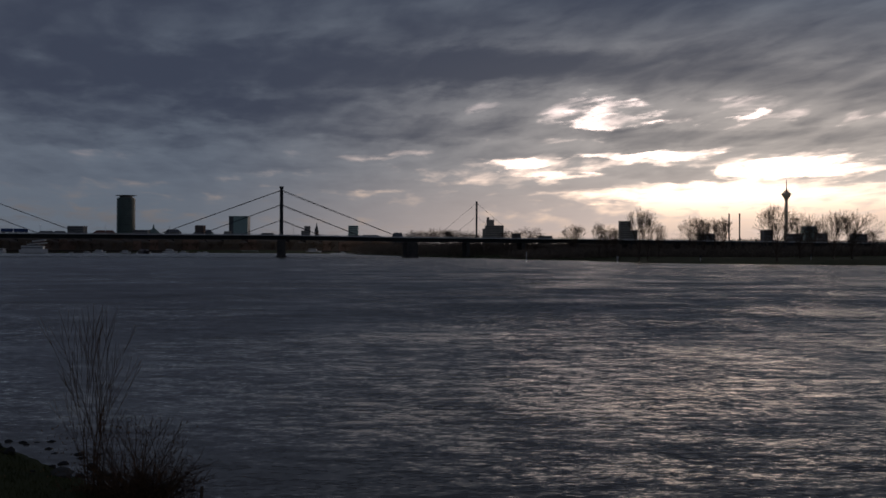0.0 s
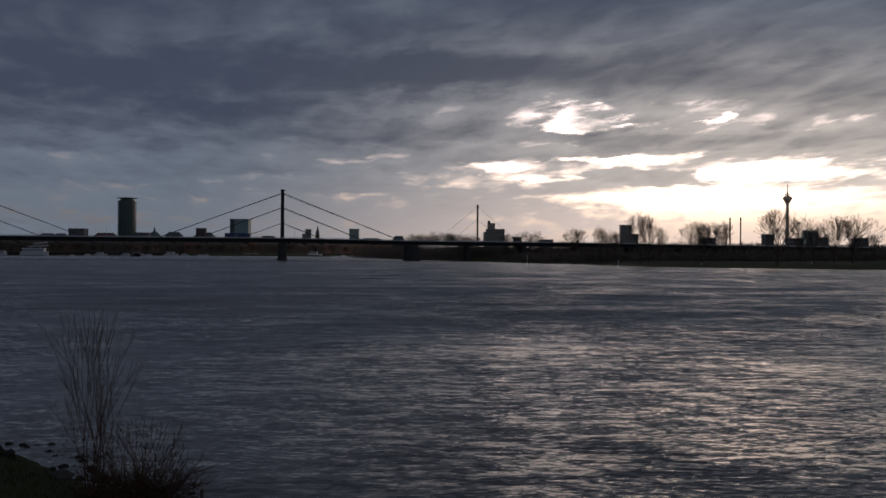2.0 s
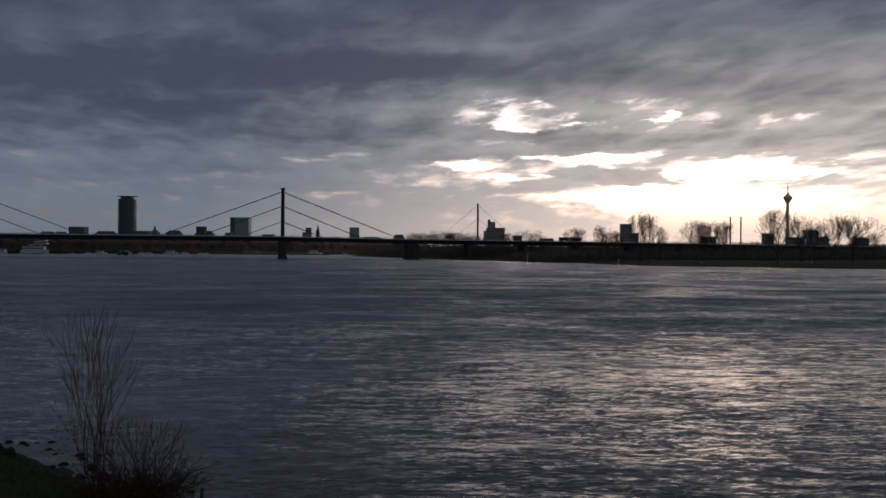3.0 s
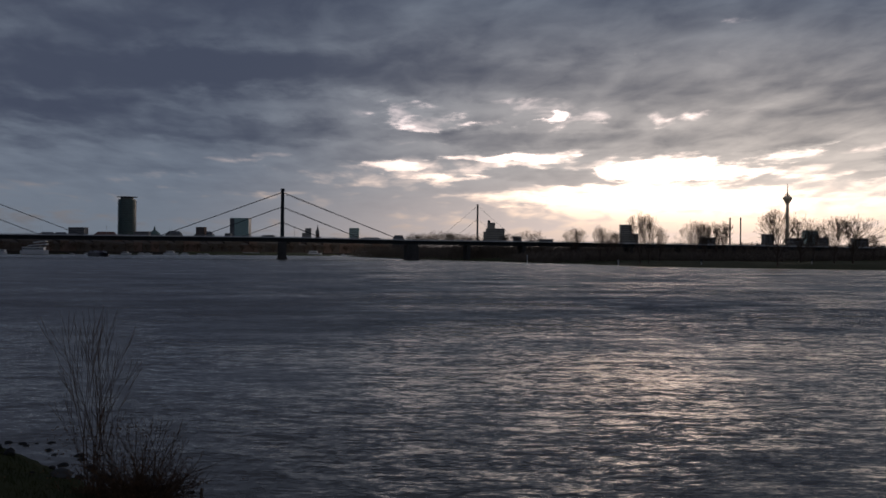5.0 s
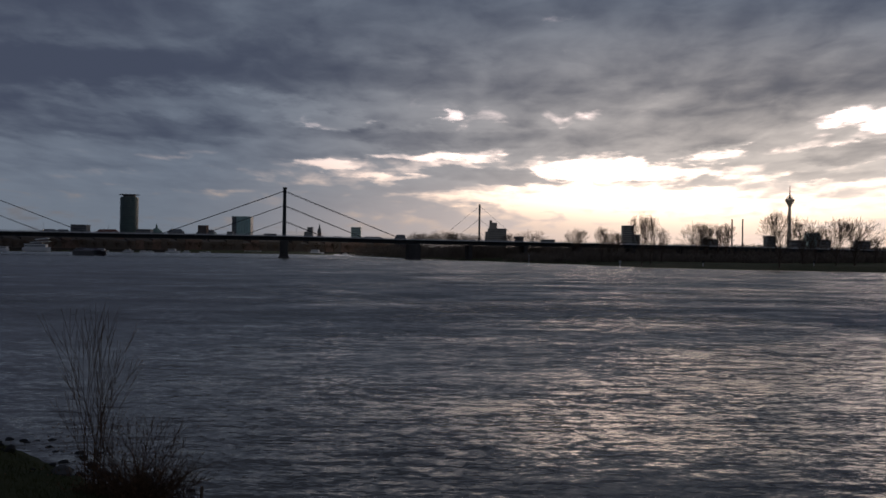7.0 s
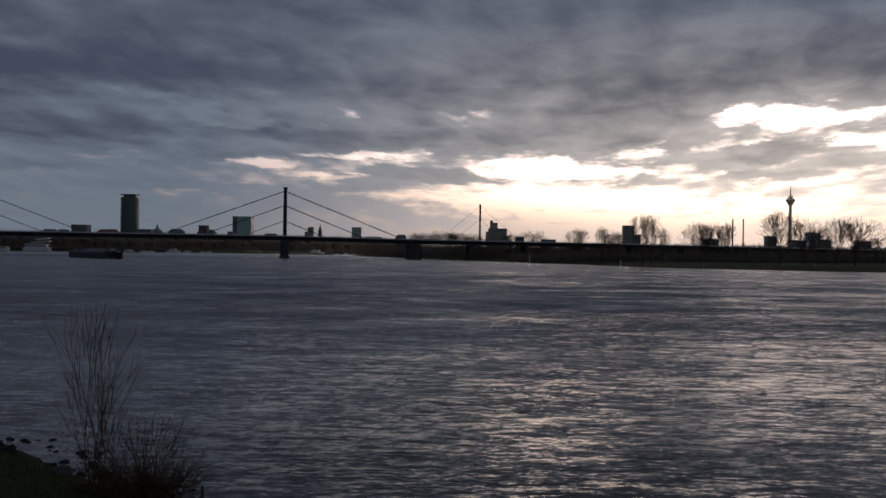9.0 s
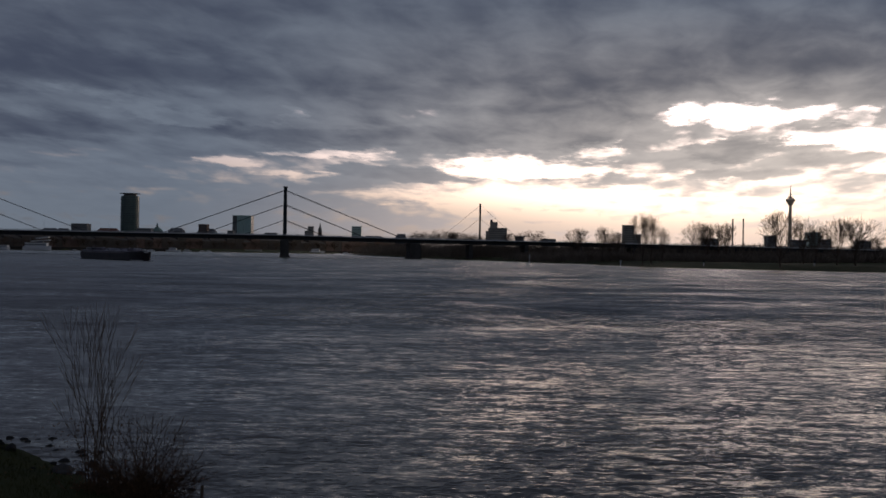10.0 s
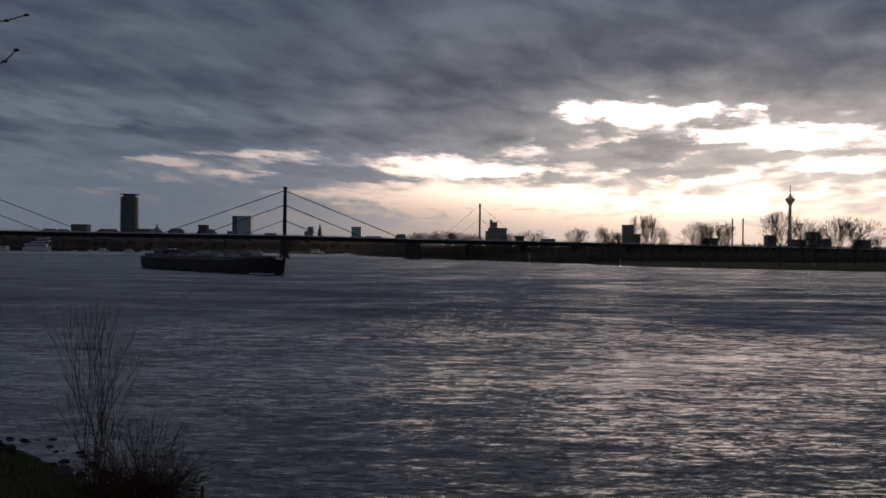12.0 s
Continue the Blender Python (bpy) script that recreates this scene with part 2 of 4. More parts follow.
M_FOAM = surface("foam", (0.6, 0.6, 0.6), (0.75, 0.75, 0.75), 0.8, 0, 2, 0.05)
M_RED = surface("red_paint", (0.30, 0.03, 0.02), (0.36, 0.05, 0.04), 0.5, 0, 1, 0)


# ---- mesh helpers ----
def mesh_object(name, bm, material, smooth=False):
    me = bpy.data.meshes.new(name)
    bm.to_mesh(me)
    bm.free()
    me.materials.append(material)
    if smooth:
        for p in me.polygons:
            p.use_smooth = True
    return new(name, me)


def part(name, bm, material, parent, label="", smooth=False):
    ob = mesh_object(name, bm, material, smooth)
    ob.parent = parent
    return tagged(ob, label)


def thing(name, x, y, z, turn=0, label="", category="", group="", kind=""):
    ob = new(name)
    ob.empty_display_size = 1
    ob.matrix_basis = pose(x, y, z, 0, 0, turn)
    return tagged(ob, label, category, group, kind)


def box(bm, x0, x1, y0, y1, z0, z1, bevel=0.0):
    made = bmesh.ops.create_cube(bm, size=1, matrix=Matrix.Translation(((x0 + x1) / 2, (y0 + y1) / 2, (z0 + z1) / 2)) @ Matrix.Diagonal((x1 - x0, y1 - y0, z1 - z0, 1)))
    if bevel:
        edges = list({e for v in made["verts"] for e in v.link_edges})
        bmesh.ops.bevel(bm, geom=edges, offset=bevel, segments=1, affect="EDGES")
    return bm


def boxed(*args, bevel=0.0):
    return box(bmesh.new(), *args, bevel=bevel)


def tube(bm, a, b, r0, r1=None, n=10, caps=True):
    a, b = Vector(a), Vector(b)
    d = b - a
    m = Matrix.Translation((a + b) / 2) @ d.to_track_quat("Z", "Y").to_matrix().to_4x4()
    bmesh.ops.create_cone(bm, cap_ends=caps, segments=n, radius1=r0, radius2=r0 if r1 is None else r1, depth=d.length, matrix=m)
    return bm


def lathe(bm, profile, n=24, x=0, y=0):
    """A turned solid from (radius, height) pairs."""
    rings = []
    for r, z in profile:
        rings.append([bm.verts.new((x + r * math.cos(2 * math.pi * i / n), y + r * math.sin(2 * math.pi * i / n), z)) for i in range(n)])
    for a, b in zip(rings, rings[1:]):
        for i in range(n):
            bm.faces.new((a[i], a[(i + 1) % n], b[(i + 1) % n], b[i]))
    bm.faces.new(rings[-1])
    bm.faces.new(rings[0][::-1])
    return bm


def gable(bm, x0, x1, y0, y1, z0, z1, along="x", hip=0.0):
    """A ridged roof over a rectangle, its ridge along x or y."""
    if along == "x":
        ym = (y0 + y1) / 2
        ridge = [(x0 + hip, ym, z1), (x1 - hip, ym, z1)]
    else:
        xm = (x0 + x1) / 2
        ridge = [(xm, y0 + hip, z1), (xm, y1 - hip, z1)]
    v = [bm.verts.new(p) for p in ((x0, y0, z0), (x1, y0, z0), (x1, y1, z0), (x0, y1, z0), *ridge)]
    if along == "x":
        faces = ((0, 1, 5, 4), (2, 3, 4, 5), (3, 0, 4), (1, 2, 5))
    else:
        faces = ((0, 4, 5, 3), (1, 2, 5, 4), (0, 1, 4), (2, 3, 5))
    for f in (*faces, (3, 2, 1, 0)):
        bm.faces.new([v[i] for i in f])
    return bm


def raw_object(name, verts, faces, material, parent=None, smooth=False):
    me = bpy.data.meshes.new(name)
    me.from_pydata(verts, [], faces)
    me.materials.append(material)
    if smooth:
        me.polygons.foreach_set("use_smooth", [True] * len(me.polygons))
    ob = new(name, me)
    ob.parent = parent
    return ob


# ---- sky ----
def cloud_layer():
    """One wide cloud deck, 300 m up, that bends down to the horizon far away; it drifts as a whole."""
    prof = [(-4500, 300), (-2000, 300), (-800, 300), (0, 300), (300, 300), (400, 300), (500, 300), (600, 300), (800, 300), (1000, 300)]
    prof += [(1200 + 200 * i, 300) for i in range(11)] + [(3500, 296), (3800, 280), (4100, 266), (4474, 249)]
    prof += [(4640, 205), (4760, 160), (4840, 110), (4890, 60), (4910, 12)]
    xs = [-7000 + 500 * i for i in range(31)]
    verts = [(x, y, z) for y, z in prof for x in xs]
    faces, n = [], len(xs)
    for j in range(len(prof) - 1):
        for i in range(n - 1):
            faces.append((j * n + i, (j + 1) * n + i, (j + 1) * n + i + 1, j * n + i + 1))
    ob = raw_object("cloud_layer", verts, faces, M_CLOUD)
    # the map's second axis grows with the height above the horizon, so that far clouds keep their upright bulk; the first is drawn together far away
    way = [0.05]
    for (ya, za), (yb, zb) in zip(prof[::-1], prof[-2::-1]):
        if yb >= 300:
            way.append(way[-1] + 2.5 * (ya + yb) / 2000 * (zb / yb - za / ya) if ya > 3300 else way[-1] + 0.75 * math.log(zb / yb * ya / za))
        else:
            way.append(way[-1] + 2.5 * (ya - yb) / 1000)
    way.reverse()
    layer = ob.data.uv_layers.new(name="map")
    for loop in ob.data.loops:
        j, i = divmod(loop.vertex_index, n)
        layer.data[loop.index].uv = ((xs[i] / 1000 - 0.6) * (2200 / max(prof[j][0], 600)) ** 0.42, way[j])
    return tagged(ob, "torn grey stratocumulus cloud deck with bright gaps", "cloud", kind="structure")


clouds = cloud_layer()

# ---- ground and water ----
NEAR_SHORE = [(-400, 190), (-120, 95), (-60, 62), (-22, 38), (-15.5, 34), (-11, 29.0), (-7.5, 25.2), (-3, 23), (4, 21.5), (30, 19), (200, 5), (700, -60), (4500, -400)]
RIGHT_BANK = [(4500, 4500), (900, 3200), (200, 2600), (-10, 2300), (10, 1800), (-10, 1350), (-80, 1440), (-150, 1680), (-186, 1780), (-110, 1340), (-52, 1083), (-24, 985), (43, 818), (67, 711), (92, 681), (114, 552), (169, 512), (220, 492), (600, 400), (2000, 250), (4500, 100)]
LEFT_BANK = [(-4500, -200), (-720, 300), (-640, 900), (-606, 1354), (-520, 1650), (-400, 1950), (-300, 2150), (-200, 2420), (200, 2900), (900, 3500), (4500, 4890)]


def signed(px, py, line):
    """Distance of grid points from a polyline, positive on its left-hand side."""
    best = np.full(px.shape, 1e9)
    side = np.ones(px.shape)
    for (ax, ay), (bx, by) in zip(line, line[1:]):
        dx, dy = bx - ax, by - ay
        s = np.clip(((px - ax) * dx + (py - ay) * dy) / (dx * dx + dy * dy), 0, 1)
        d = np.hypot(px - ax - s * dx, py - ay - s * dy)
        cross = dx * (py - ay) - dy * (px - ax)
        near = d < best
        side = np.where(near, np.sign(cross), side)
        best = np.where(near, d, best)
    return best * side


def ground_height(px, py):
    near = -signed(px, py, NEAR_SHORE)
    right = signed(px, py, RIGHT_BANK)
    left = signed(px, py, LEFT_BANK)
    wave = 0.5 * np.sin(px * 0.21 + py * 0.13) * np.sin(py * 0.17 - px * 0.08)
    fine = 0.06 * np.sin(px * 1.9 + 1.3 * np.sin(py * 1.1)) * np.sin(py * 1.7 + 0.6)
    z1 = np.where(near > 0, np.minimum(near * 0.215 + fine * np.minimum(near, 1), 4.7), near * 0.35)
    z2 = np.where(right > 0, np.minimum(right * 0.055, 2.6 + wave * 0.5) + np.clip((right - 150) * 0.02, 0, 3), right * 0.12)
    z3 = np.where(left > 0, np.minimum(left * 1.2, 5.0), left * 0.3)
    return np.maximum(np.maximum(np.maximum(z1, z2), z3), -4.0)


def ground_sheet():
    xs = np.unique(np.concatenate([np.arange(-4400, -800, 200), np.arange(-800, 900, 12), np.arange(-30, 12, 0.8), np.arange(900, 4401, 200)]))
    ys = np.unique(np.concatenate([np.arange(-800, 0, 80), np.arange(0, 46, 0.8), np.arange(46, 1500, 12), np.arange(1500, 4901, 100)]))
    gx, gy = np.meshgrid(xs, ys)
    gz = ground_height(gx, gy)
    n = len(xs)
    verts = np.stack([gx.ravel(), gy.ravel(), gz.ravel()], 1).tolist()
    faces = [(j * n + i, j * n + i + 1, (j + 1) * n + i + 1, (j + 1) * n + i) for j in range(len(ys) - 1) for i in range(n - 1)]
    return tagged(raw_object("ground", verts, faces, M_GRASS, smooth=True), "dark winter grass banks sloping to the river", "ground", kind="structure")


ground = ground_sheet()
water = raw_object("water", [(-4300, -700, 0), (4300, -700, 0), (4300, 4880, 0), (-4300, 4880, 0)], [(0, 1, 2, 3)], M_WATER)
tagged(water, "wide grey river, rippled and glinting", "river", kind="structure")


def z_ground(x, y):
    return float(ground_height(np.array([float(x)]), np.array([float(y)]))[0])


# ---- bridge ----
BY = 890.0
PYLON_X = -142.8
TURN = 9.1
LEFT = -279.0


def deck_z(s):
    """Height of the carriageway, s metres along the bridge from its pylon: level over the river, then falling slightly."""
    return 19.6 - 1.3 * min(max(s / 117, 0), 1) - 0.45 * min(max((s - 117) / 150, 0), 1) - 1.2 * min(max((s - 267) / 190, 0), 1.6)


def on_bridge(s, side=0.0):
    c, n = math.cos(radians(TURN)), math.sin(radians(TURN))
    return PYLON_X + s * c - side * n, BY + s * n + side * c



def bridge():
    b = thing("cable_stayed_bridge", PYLON_X, BY, 0, TURN, "long grey steel cable-stayed bridge with slender pylons", "bridge")

    def strip(name, y0, y1, za, zb, material, label=""):
        xs = [-600 + 15 * i for i in range(96)]
        verts, faces = [], []
        for x in xs:
            z = deck_z(x)
            verts += [(x, y0, z + za), (x, y1, z + za), (x, y1, z + zb), (x, y0, z + zb)]
        for i in range(len(xs) - 1):
            a, c = i * 4, i * 4 + 4
            for k in range(4):
                faces.append((a + k, a + (k + 1) % 4, c + (k + 1) % 4, c + k))
        faces += [(3, 2, 1, 0), tuple(len(verts) - 4 + k for k in range(4))]
        return tagged(raw_object(name, verts, faces, material, b), label)

    strip("road_deck", -13, 13, -0.5, 0.0, M_CONCRETE)
    # white colour stands in for sky reflected along wet road and rail
    strip("fascia", -13.3, -13.004, -0.55, 0.2, M_WHITE, "edge beam whitened for the sky's reflection")
    for y in (-9.0, 7.4):
        strip("girder", y, y + 1.6, -3.9, -0.504, M_STEEL)
    for y in (-12.9, 12.8):
        strip("handrail", y, y + 0.12, 1.0, 1.12, M_RAIL)
    post = boxed(-0.06, 0.06, -12.88, -12.8, 0, 1.0)
    first = part("rail_post", post, M_RAIL, b)
    for i in range(150):
        x = -330 + 6 * i
        o = first if i == 0 else first.copy()
        if i:
            scene.collection.objects.link(o)
        o.location = (x, 0, deck_z(x) + 0.004)
    for px in (0.0, LEFT):
        for y in (-3.2, 3.2):
            bm = bmesh.new()
            w0, w1, z0, z1 = 1.75, 1.45, deck_z(px) - 2, 62.11
            v = [bm.verts.new(p) for p in ((-w0, -1.3, z0), (w0, -1.3, z0), (w0, 1.3, z0), (-w0, 1.3, z0), (-w1, -1.0, z1), (w1, -1.0, z1), (w1, 1.0, z1), (-w1, 1.0, z1))]
            for f in ((0, 1, 5, 4), (1, 2, 6, 5), (2, 3, 7, 6), (3, 0, 4, 7), (4, 5, 6, 7), (3, 2, 1, 0)):
                bm.faces.new([v[i] for i in f])
            bmesh.ops.bevel(bm, geom=bm.edges[:], offset=0.2, segments=1, affect="EDGES")
            o = part("pylon", bm, M_STEEL, b)
            o.location = (px, y, 0)
            cap = part("pylon_cap", boxed(-1.9, 1.9, -1.2, 1.2, 0, 1.1, bevel=0.2), M_STEEL, o)
            cap.location = (0, 0, z1 + 0.004)
            for reach, h in ((107, 40.0), (72, 27.0), (36, 13.2)):
                for side in (-1, 1):
                    za = deck_z(px) + h
                    xe = px + side * reach
                    bm = bmesh.new()
                    for dy, dz in ((-0.2, 0.0), (0.2, -0.95 if side * (px + 1) > 0 else -0.1)):
                        tube(bm, (side * 1.4, dy, za + dz), (side * reach, dy, deck_z(xe)), 0.08 if dz < -0.5 else 0.14, n=6)
                    c = part("stay_cable", bm, M_CABLE, b)
                    c.location = (px, y * 1.06, 0)
    for px, wide in ((0.0, 3.9), (LEFT, 3.9), (117.0, 5.5)):
        bm = boxed(-wide, wide, -12, 12, -3.5, deck_z(px) - 4.0, bevel=0.8)
        p = part("pier", bm, M_CONCRETE, b)
        p.location = (px, 0, 0)
        f = part("footing", boxed(-wide - 0.9, wide + 0.9, -14, 14, -3.6, 1.4, bevel=0.6), M_CONCRETE, p)
    for i in range(9):
        px = 169 + 52 * i
        p = part("column", boxed(-1.6, 1.6, -10, 10, z_ground(*on_bridge(px)) - 0.5, deck_z(px) - 4.0, bevel=0.3), M_CONCRETE, b)
        p.location = (px, 0, 0)
    for i in range(14):
        x = LEFT - 40 + 55 * i
        lamp = bmesh.new()
        tube(lamp, (0, 0, 0), (0, 0, 8), 0.12, 0.08, 6)
        tube(lamp, (0, 0, 8), (0, -1.6, 8.3), 0.07, 0.05, 6)
        p = part("lamp_post", lamp, M_RAIL, b)
        p.location = (x, 12.6, deck_z(x) + 0.004)
    return b


bridge()


# ---- city ----
def building(name, x, y, w, d, top, walls=M_FACADE, roof="flat", label="", floors=0, rise=4.0, z0=None, turn=0.0):
    """A plain block: walls, recessed window bands with real depth, and a roof."""
    z0 = z_ground(x, y) if z0 is None else z0
    b = thing(name, x, y, z0, turn, label, "building", "city skyline")
    h = top - z0 - (rise if roof != "flat" else 0)
    part("wall", boxed(-w / 2, w / 2, 0, d, -1.5, h), walls, b)
    n = max(2, int(h / 3.6))
    if floors:
        for k in range(floors):
            xa = -w * 0.35 + k * w * 0.7 / floors
            part("chimney", boxed(xa, xa + 0.9, d * 0.4, d * 0.4 + 0.9, h + 0.3, h + 5.2), M_BRICK, b)
        n = 0
    for i in range(min(n, 14)):
        za = h * (i + 0.3) / min(n, 14)
        zb = za + 0.45 * h / min(n, 14)
        part("window_band", boxed(-w / 2 + 1, w / 2 - 1, -0.12, 0.3, za, zb), M_DARKGLASS, b)
    if roof == "flat":
        part("parapet", boxed(-w / 2 - 0.3, w / 2 + 0.3, -0.3, d + 0.3, h + 0.004, h + 0.9), walls, b)
    else:
        material = {"tile": M_TILE, "soot": M_SOOT}.get(roof, M_ROOF)
        part("roof", gable(bmesh.new(), -w / 2 - 0.5, w / 2 + 0.5, -0.5, d + 0.5, h + 0.004, h + rise, hip=w * 0.18), material, b)
    return b


def round_tower():
    Y = 1870.0
    x, top, r = -593.6, 105.6, 16.67
    b = thing("round_office_tower", x, Y, z_ground(x, Y), 0, "tall round office tower of dark green glass", "tower", "city skyline")
    h = top - 5.0
    part("shaft", lathe(bmesh.new(), [(r, -2), (r, h - 5), (r * 0.97, h - 4.996), (r * 0.97, h - 3)], 40), M_GREEN_GLASS, b, smooth=False)
    ring = bmesh.new()
    lathe(ring, [(r + 0.02, 0), (r + 0.35, 0.1), (r + 0.35, 0.7), (r + 0.02, 0.8)], 40)
    me = None
    for i in range(28):
        if me is None:
            o = part("floor_ledge", ring, M_STEEL, b)
            me = o.data
        else:
            o = new("floor_ledge", me)
            o.parent = b
        o.location = (0, 0, 3.0 + i * (h - 10) / 27)
    for i in range(20):
        a = 2 * math.pi * i / 20
        m = part("mullion", boxed(-0.1, 0.1, r - 0.1, r + 0.12, 0, h - 5), M_STEEL, b)
        m.rotation_euler = (0, 0, a)
    part("crown", lathe(bmesh.new(), [(r * 0.72, h - 2.99), (r * 0.72, h + 0.8)], 32), M_DARKGLASS, b)
    part("roof_disc", lathe(bmesh.new(), [(r * 1.02, h + 0.81), (r * 1.16, h + 1.3), (r * 1.16, h + 1.7), (r * 0.9, h + 2.0)], 40), M_STEEL, b, "wide overhanging roof ring")


round_tower()


def glass_block():
    Y = 2100.0
    x, w, top = -428.5, 39.60, 75.75
    b = thing("glass_office_block", x, Y, z_ground(x, Y), 0, "pale teal glass office block with a dark side", "building", "city skyline")
    h = top - 5.0
    part("core", boxed(-w / 2, w / 2, 0, 30, -2, h), M_DARKGLASS, b)
    part("glass_front", boxed(-w / 2 + 9.5, w / 2, -0.8, -0.004, 0, h), M_TEAL, b, "light teal glass curtain wall")
    part("roof_slab", boxed(-w / 2 - 0.3, w / 2 + 0.3, -1, 30.3, h + 0.004, h + 1.2), M_TEAL, b)
    for i in range(9):
        part("mullion", boxed(-w / 2 + 10 + i * 3.4, -w / 2 + 10.25 + i * 3.4, -1.0, -0.804, 0, h), M_STEEL, b)


glass_block()


def church_spire():
    Y = 2500.0
    x, w, top = -312.5, 8.86, 76.15
    b = thing("church_tower", x, Y, z_ground(x, Y), 0, "dark stone church tower with a pointed spire", "church", "city skyline")
    h = top - 5.0
    part("tower", boxed(-w / 2, w / 2, 0, w, -2, h * 0.66, bevel=0.3), M_BRICK, b)
    part("spire", lathe(bmesh.new(), [(w * 0.62, h * 0.66 + 0.004), (w * 0.5, h * 0.7), (0.1, h)], 8, 0, w / 2), M_ROOF, b)
    for s in (-1, 1):
        part("pinnacle", lathe(bmesh.new(), [(1.1, h * 0.66), (1.0, h * 0.72), (0.05, h * 0.82)], 6, s * w * 0.42, 0.3), M_ROOF, b)


church_spire()


def domed_church():
    Y = 1950.0
    x, top = -567.5, 56.03
    b = thing("domed_church", x, Y, z_ground(x, Y), 0, "church with a green copper dome and lantern", "church", "city skyline")
    h = top - 5.0
    part("nave", boxed(-11, 11, 0, 20, -2, h * 0.62), M_BRICK, b)
    part("dome", lathe(bmesh.new(), [(12.5, h * 0.62 + 0.004), (10.5, h * 0.69), (6.5, h * 0.76), (2.6, h * 0.82)], 16, 0, 10), M_COPPER, b)
    part("lantern", lathe(bmesh.new(), [(1.9, h * 0.8), (1.9, h * 0.88), (2.3, h * 0.882), (1.0, h * 0.93), (0.1, h)], 10, 0, 10), M_COPPER, b)


domed_church()

BLOCKS = [
    # name, x, y, width, depth, top, walls, roof, label, rise
    ("office_block", -626.6, 1700, 27.20, 20, 44.80, M_FACADE, "flat", "grey flat-roofed office block above the quay", 0),
    ("old_hall", -586.2, 1720, 41.28, 20, 39.09, M_BRICK, "tile", "long hall under a red tiled roof", 8),
    ("townhouse_row", -639.5, 1600, 27.43, 16, 35.42, M_BRICK, "slate", "townhouses with dark slate roofs", 6),
    ("townhouse_row", -633.0, 1640, 22.49, 16, 36.00, M_FACADE, "slate", "townhouses with dark slate roofs", 6),
    ("townhouse_row", -680.6, 1600, 42.06, 16, 32.06, M_FACADE, "slate", "townhouses with dark slate roofs", 5),
    ("apartment_block", -548.6, 1810, 26.89, 16, 40.77, M_FACADE, "flat", "low grey apartment block", 0),
    ("stepped_block", -515.2, 1900, 28.23, 18, 45.00, M_FACADE, "slate", "stone-faced block with a pitched roof", 6),
    ("brick_tower_block", -467.5, 1920, 16.46, 18, 52.32, M_BRICK, "flat", "narrow dark brick tower block", 0),
    ("market_hall", -468.5, 1950, 35.66, 22, 45.80, M_TEAL, "slate", "hall with a pale glazed roof", 7),
    ("low_office", -376.4, 2150, 24.57, 18, 42.08, M_FACADE, "flat", "low dark office block", 0),
    ("low_office", -444.3, 2060, 11.77, 18, 43.47, M_FACADE, "flat", "low dark office block", 0),
    ("high_rise", -336.4, 2500, 13.57, 16, 65.80, M_FACADE, "flat", "slim grey high-rise with a lower wing", 0),
    ("high_rise_wing", -347.1, 2500, 7.86, 16, 54.21, M_FACADE, "flat", "lower wing beside a slim grey high-rise", 0),
    ("high_rise", -225.3, 2560, 24.87, 22, 68.99, M_TEAL, "flat", "broad high-rise with a pale glass front", 0),
    ("warehouse", -263.7, 2450, 36.40, 20, 42.49, M_BRICK, "slate", "low brick warehouse near the river", 4),
    ("warehouse", -186.2, 2620, 53.90, 20, 47.16, M_FACADE, "slate", "low brick warehouse near the river", 4),
    ("gabled_house", -55.97, 1300, 14.86, 12, 29.81, M_BRICK, "slate", "dark house with a steep roof among trees", 6),
    ("office_block", 337.8, 1800, 19.54, 18, 60.89, M_FACADE, "flat", "dark tower block behind bare trees", 0),
    ("low_office", 352.4, 1800, 14.40, 18, 44.65, M_FACADE, "flat", "low dark office block", 0),
    ("office_block", 563.6, 1500, 18.86, 18, 45.29, M_TEAL, "flat", "square block with a glazed top storey", 0),
    ("apartment_block", 432.1, 1300, 12.63, 14, 34.83, M_FACADE, "flat", "flat-roofed apartment block behind bare trees", 0),
    ("apartment_block", 467.8, 1300, 19.31, 14, 29.78, M_FACADE, "flat", "flat-roofed apartment block behind bare trees", 0),
    ("apartment_block", 522.8, 1350, 13.89, 14, 32.00, M_FACADE, "flat", "flat-roofed apartment block behind bare trees", 0),
    ("apartment_block", 379.0, 1400, 20.80, 14, 31.72, M_FACADE, "flat", "flat-roofed apartment block behind bare trees", 0),
    ("apartment_block", 554.0, 1300, 17.83, 14, 30.32, M_FACADE, "flat", "flat-roofed apartment block behind bare trees", 0),
    ("long_hall", 160.1, 1500, 20.57, 16, 28.59, M_FACADE, "flat", "long low hall behind the bridge", 0),
    ("boxy_house", 116.3, 1500, 12.86, 12, 32.23, M_FACADE, "flat", "boxy house among bare trees", 0),
]
for name, x, y, w, d, top, walls, roof, label, rise in BLOCKS:
    building(name, x, y, w, d, top, walls, roof, label, 0, rise)


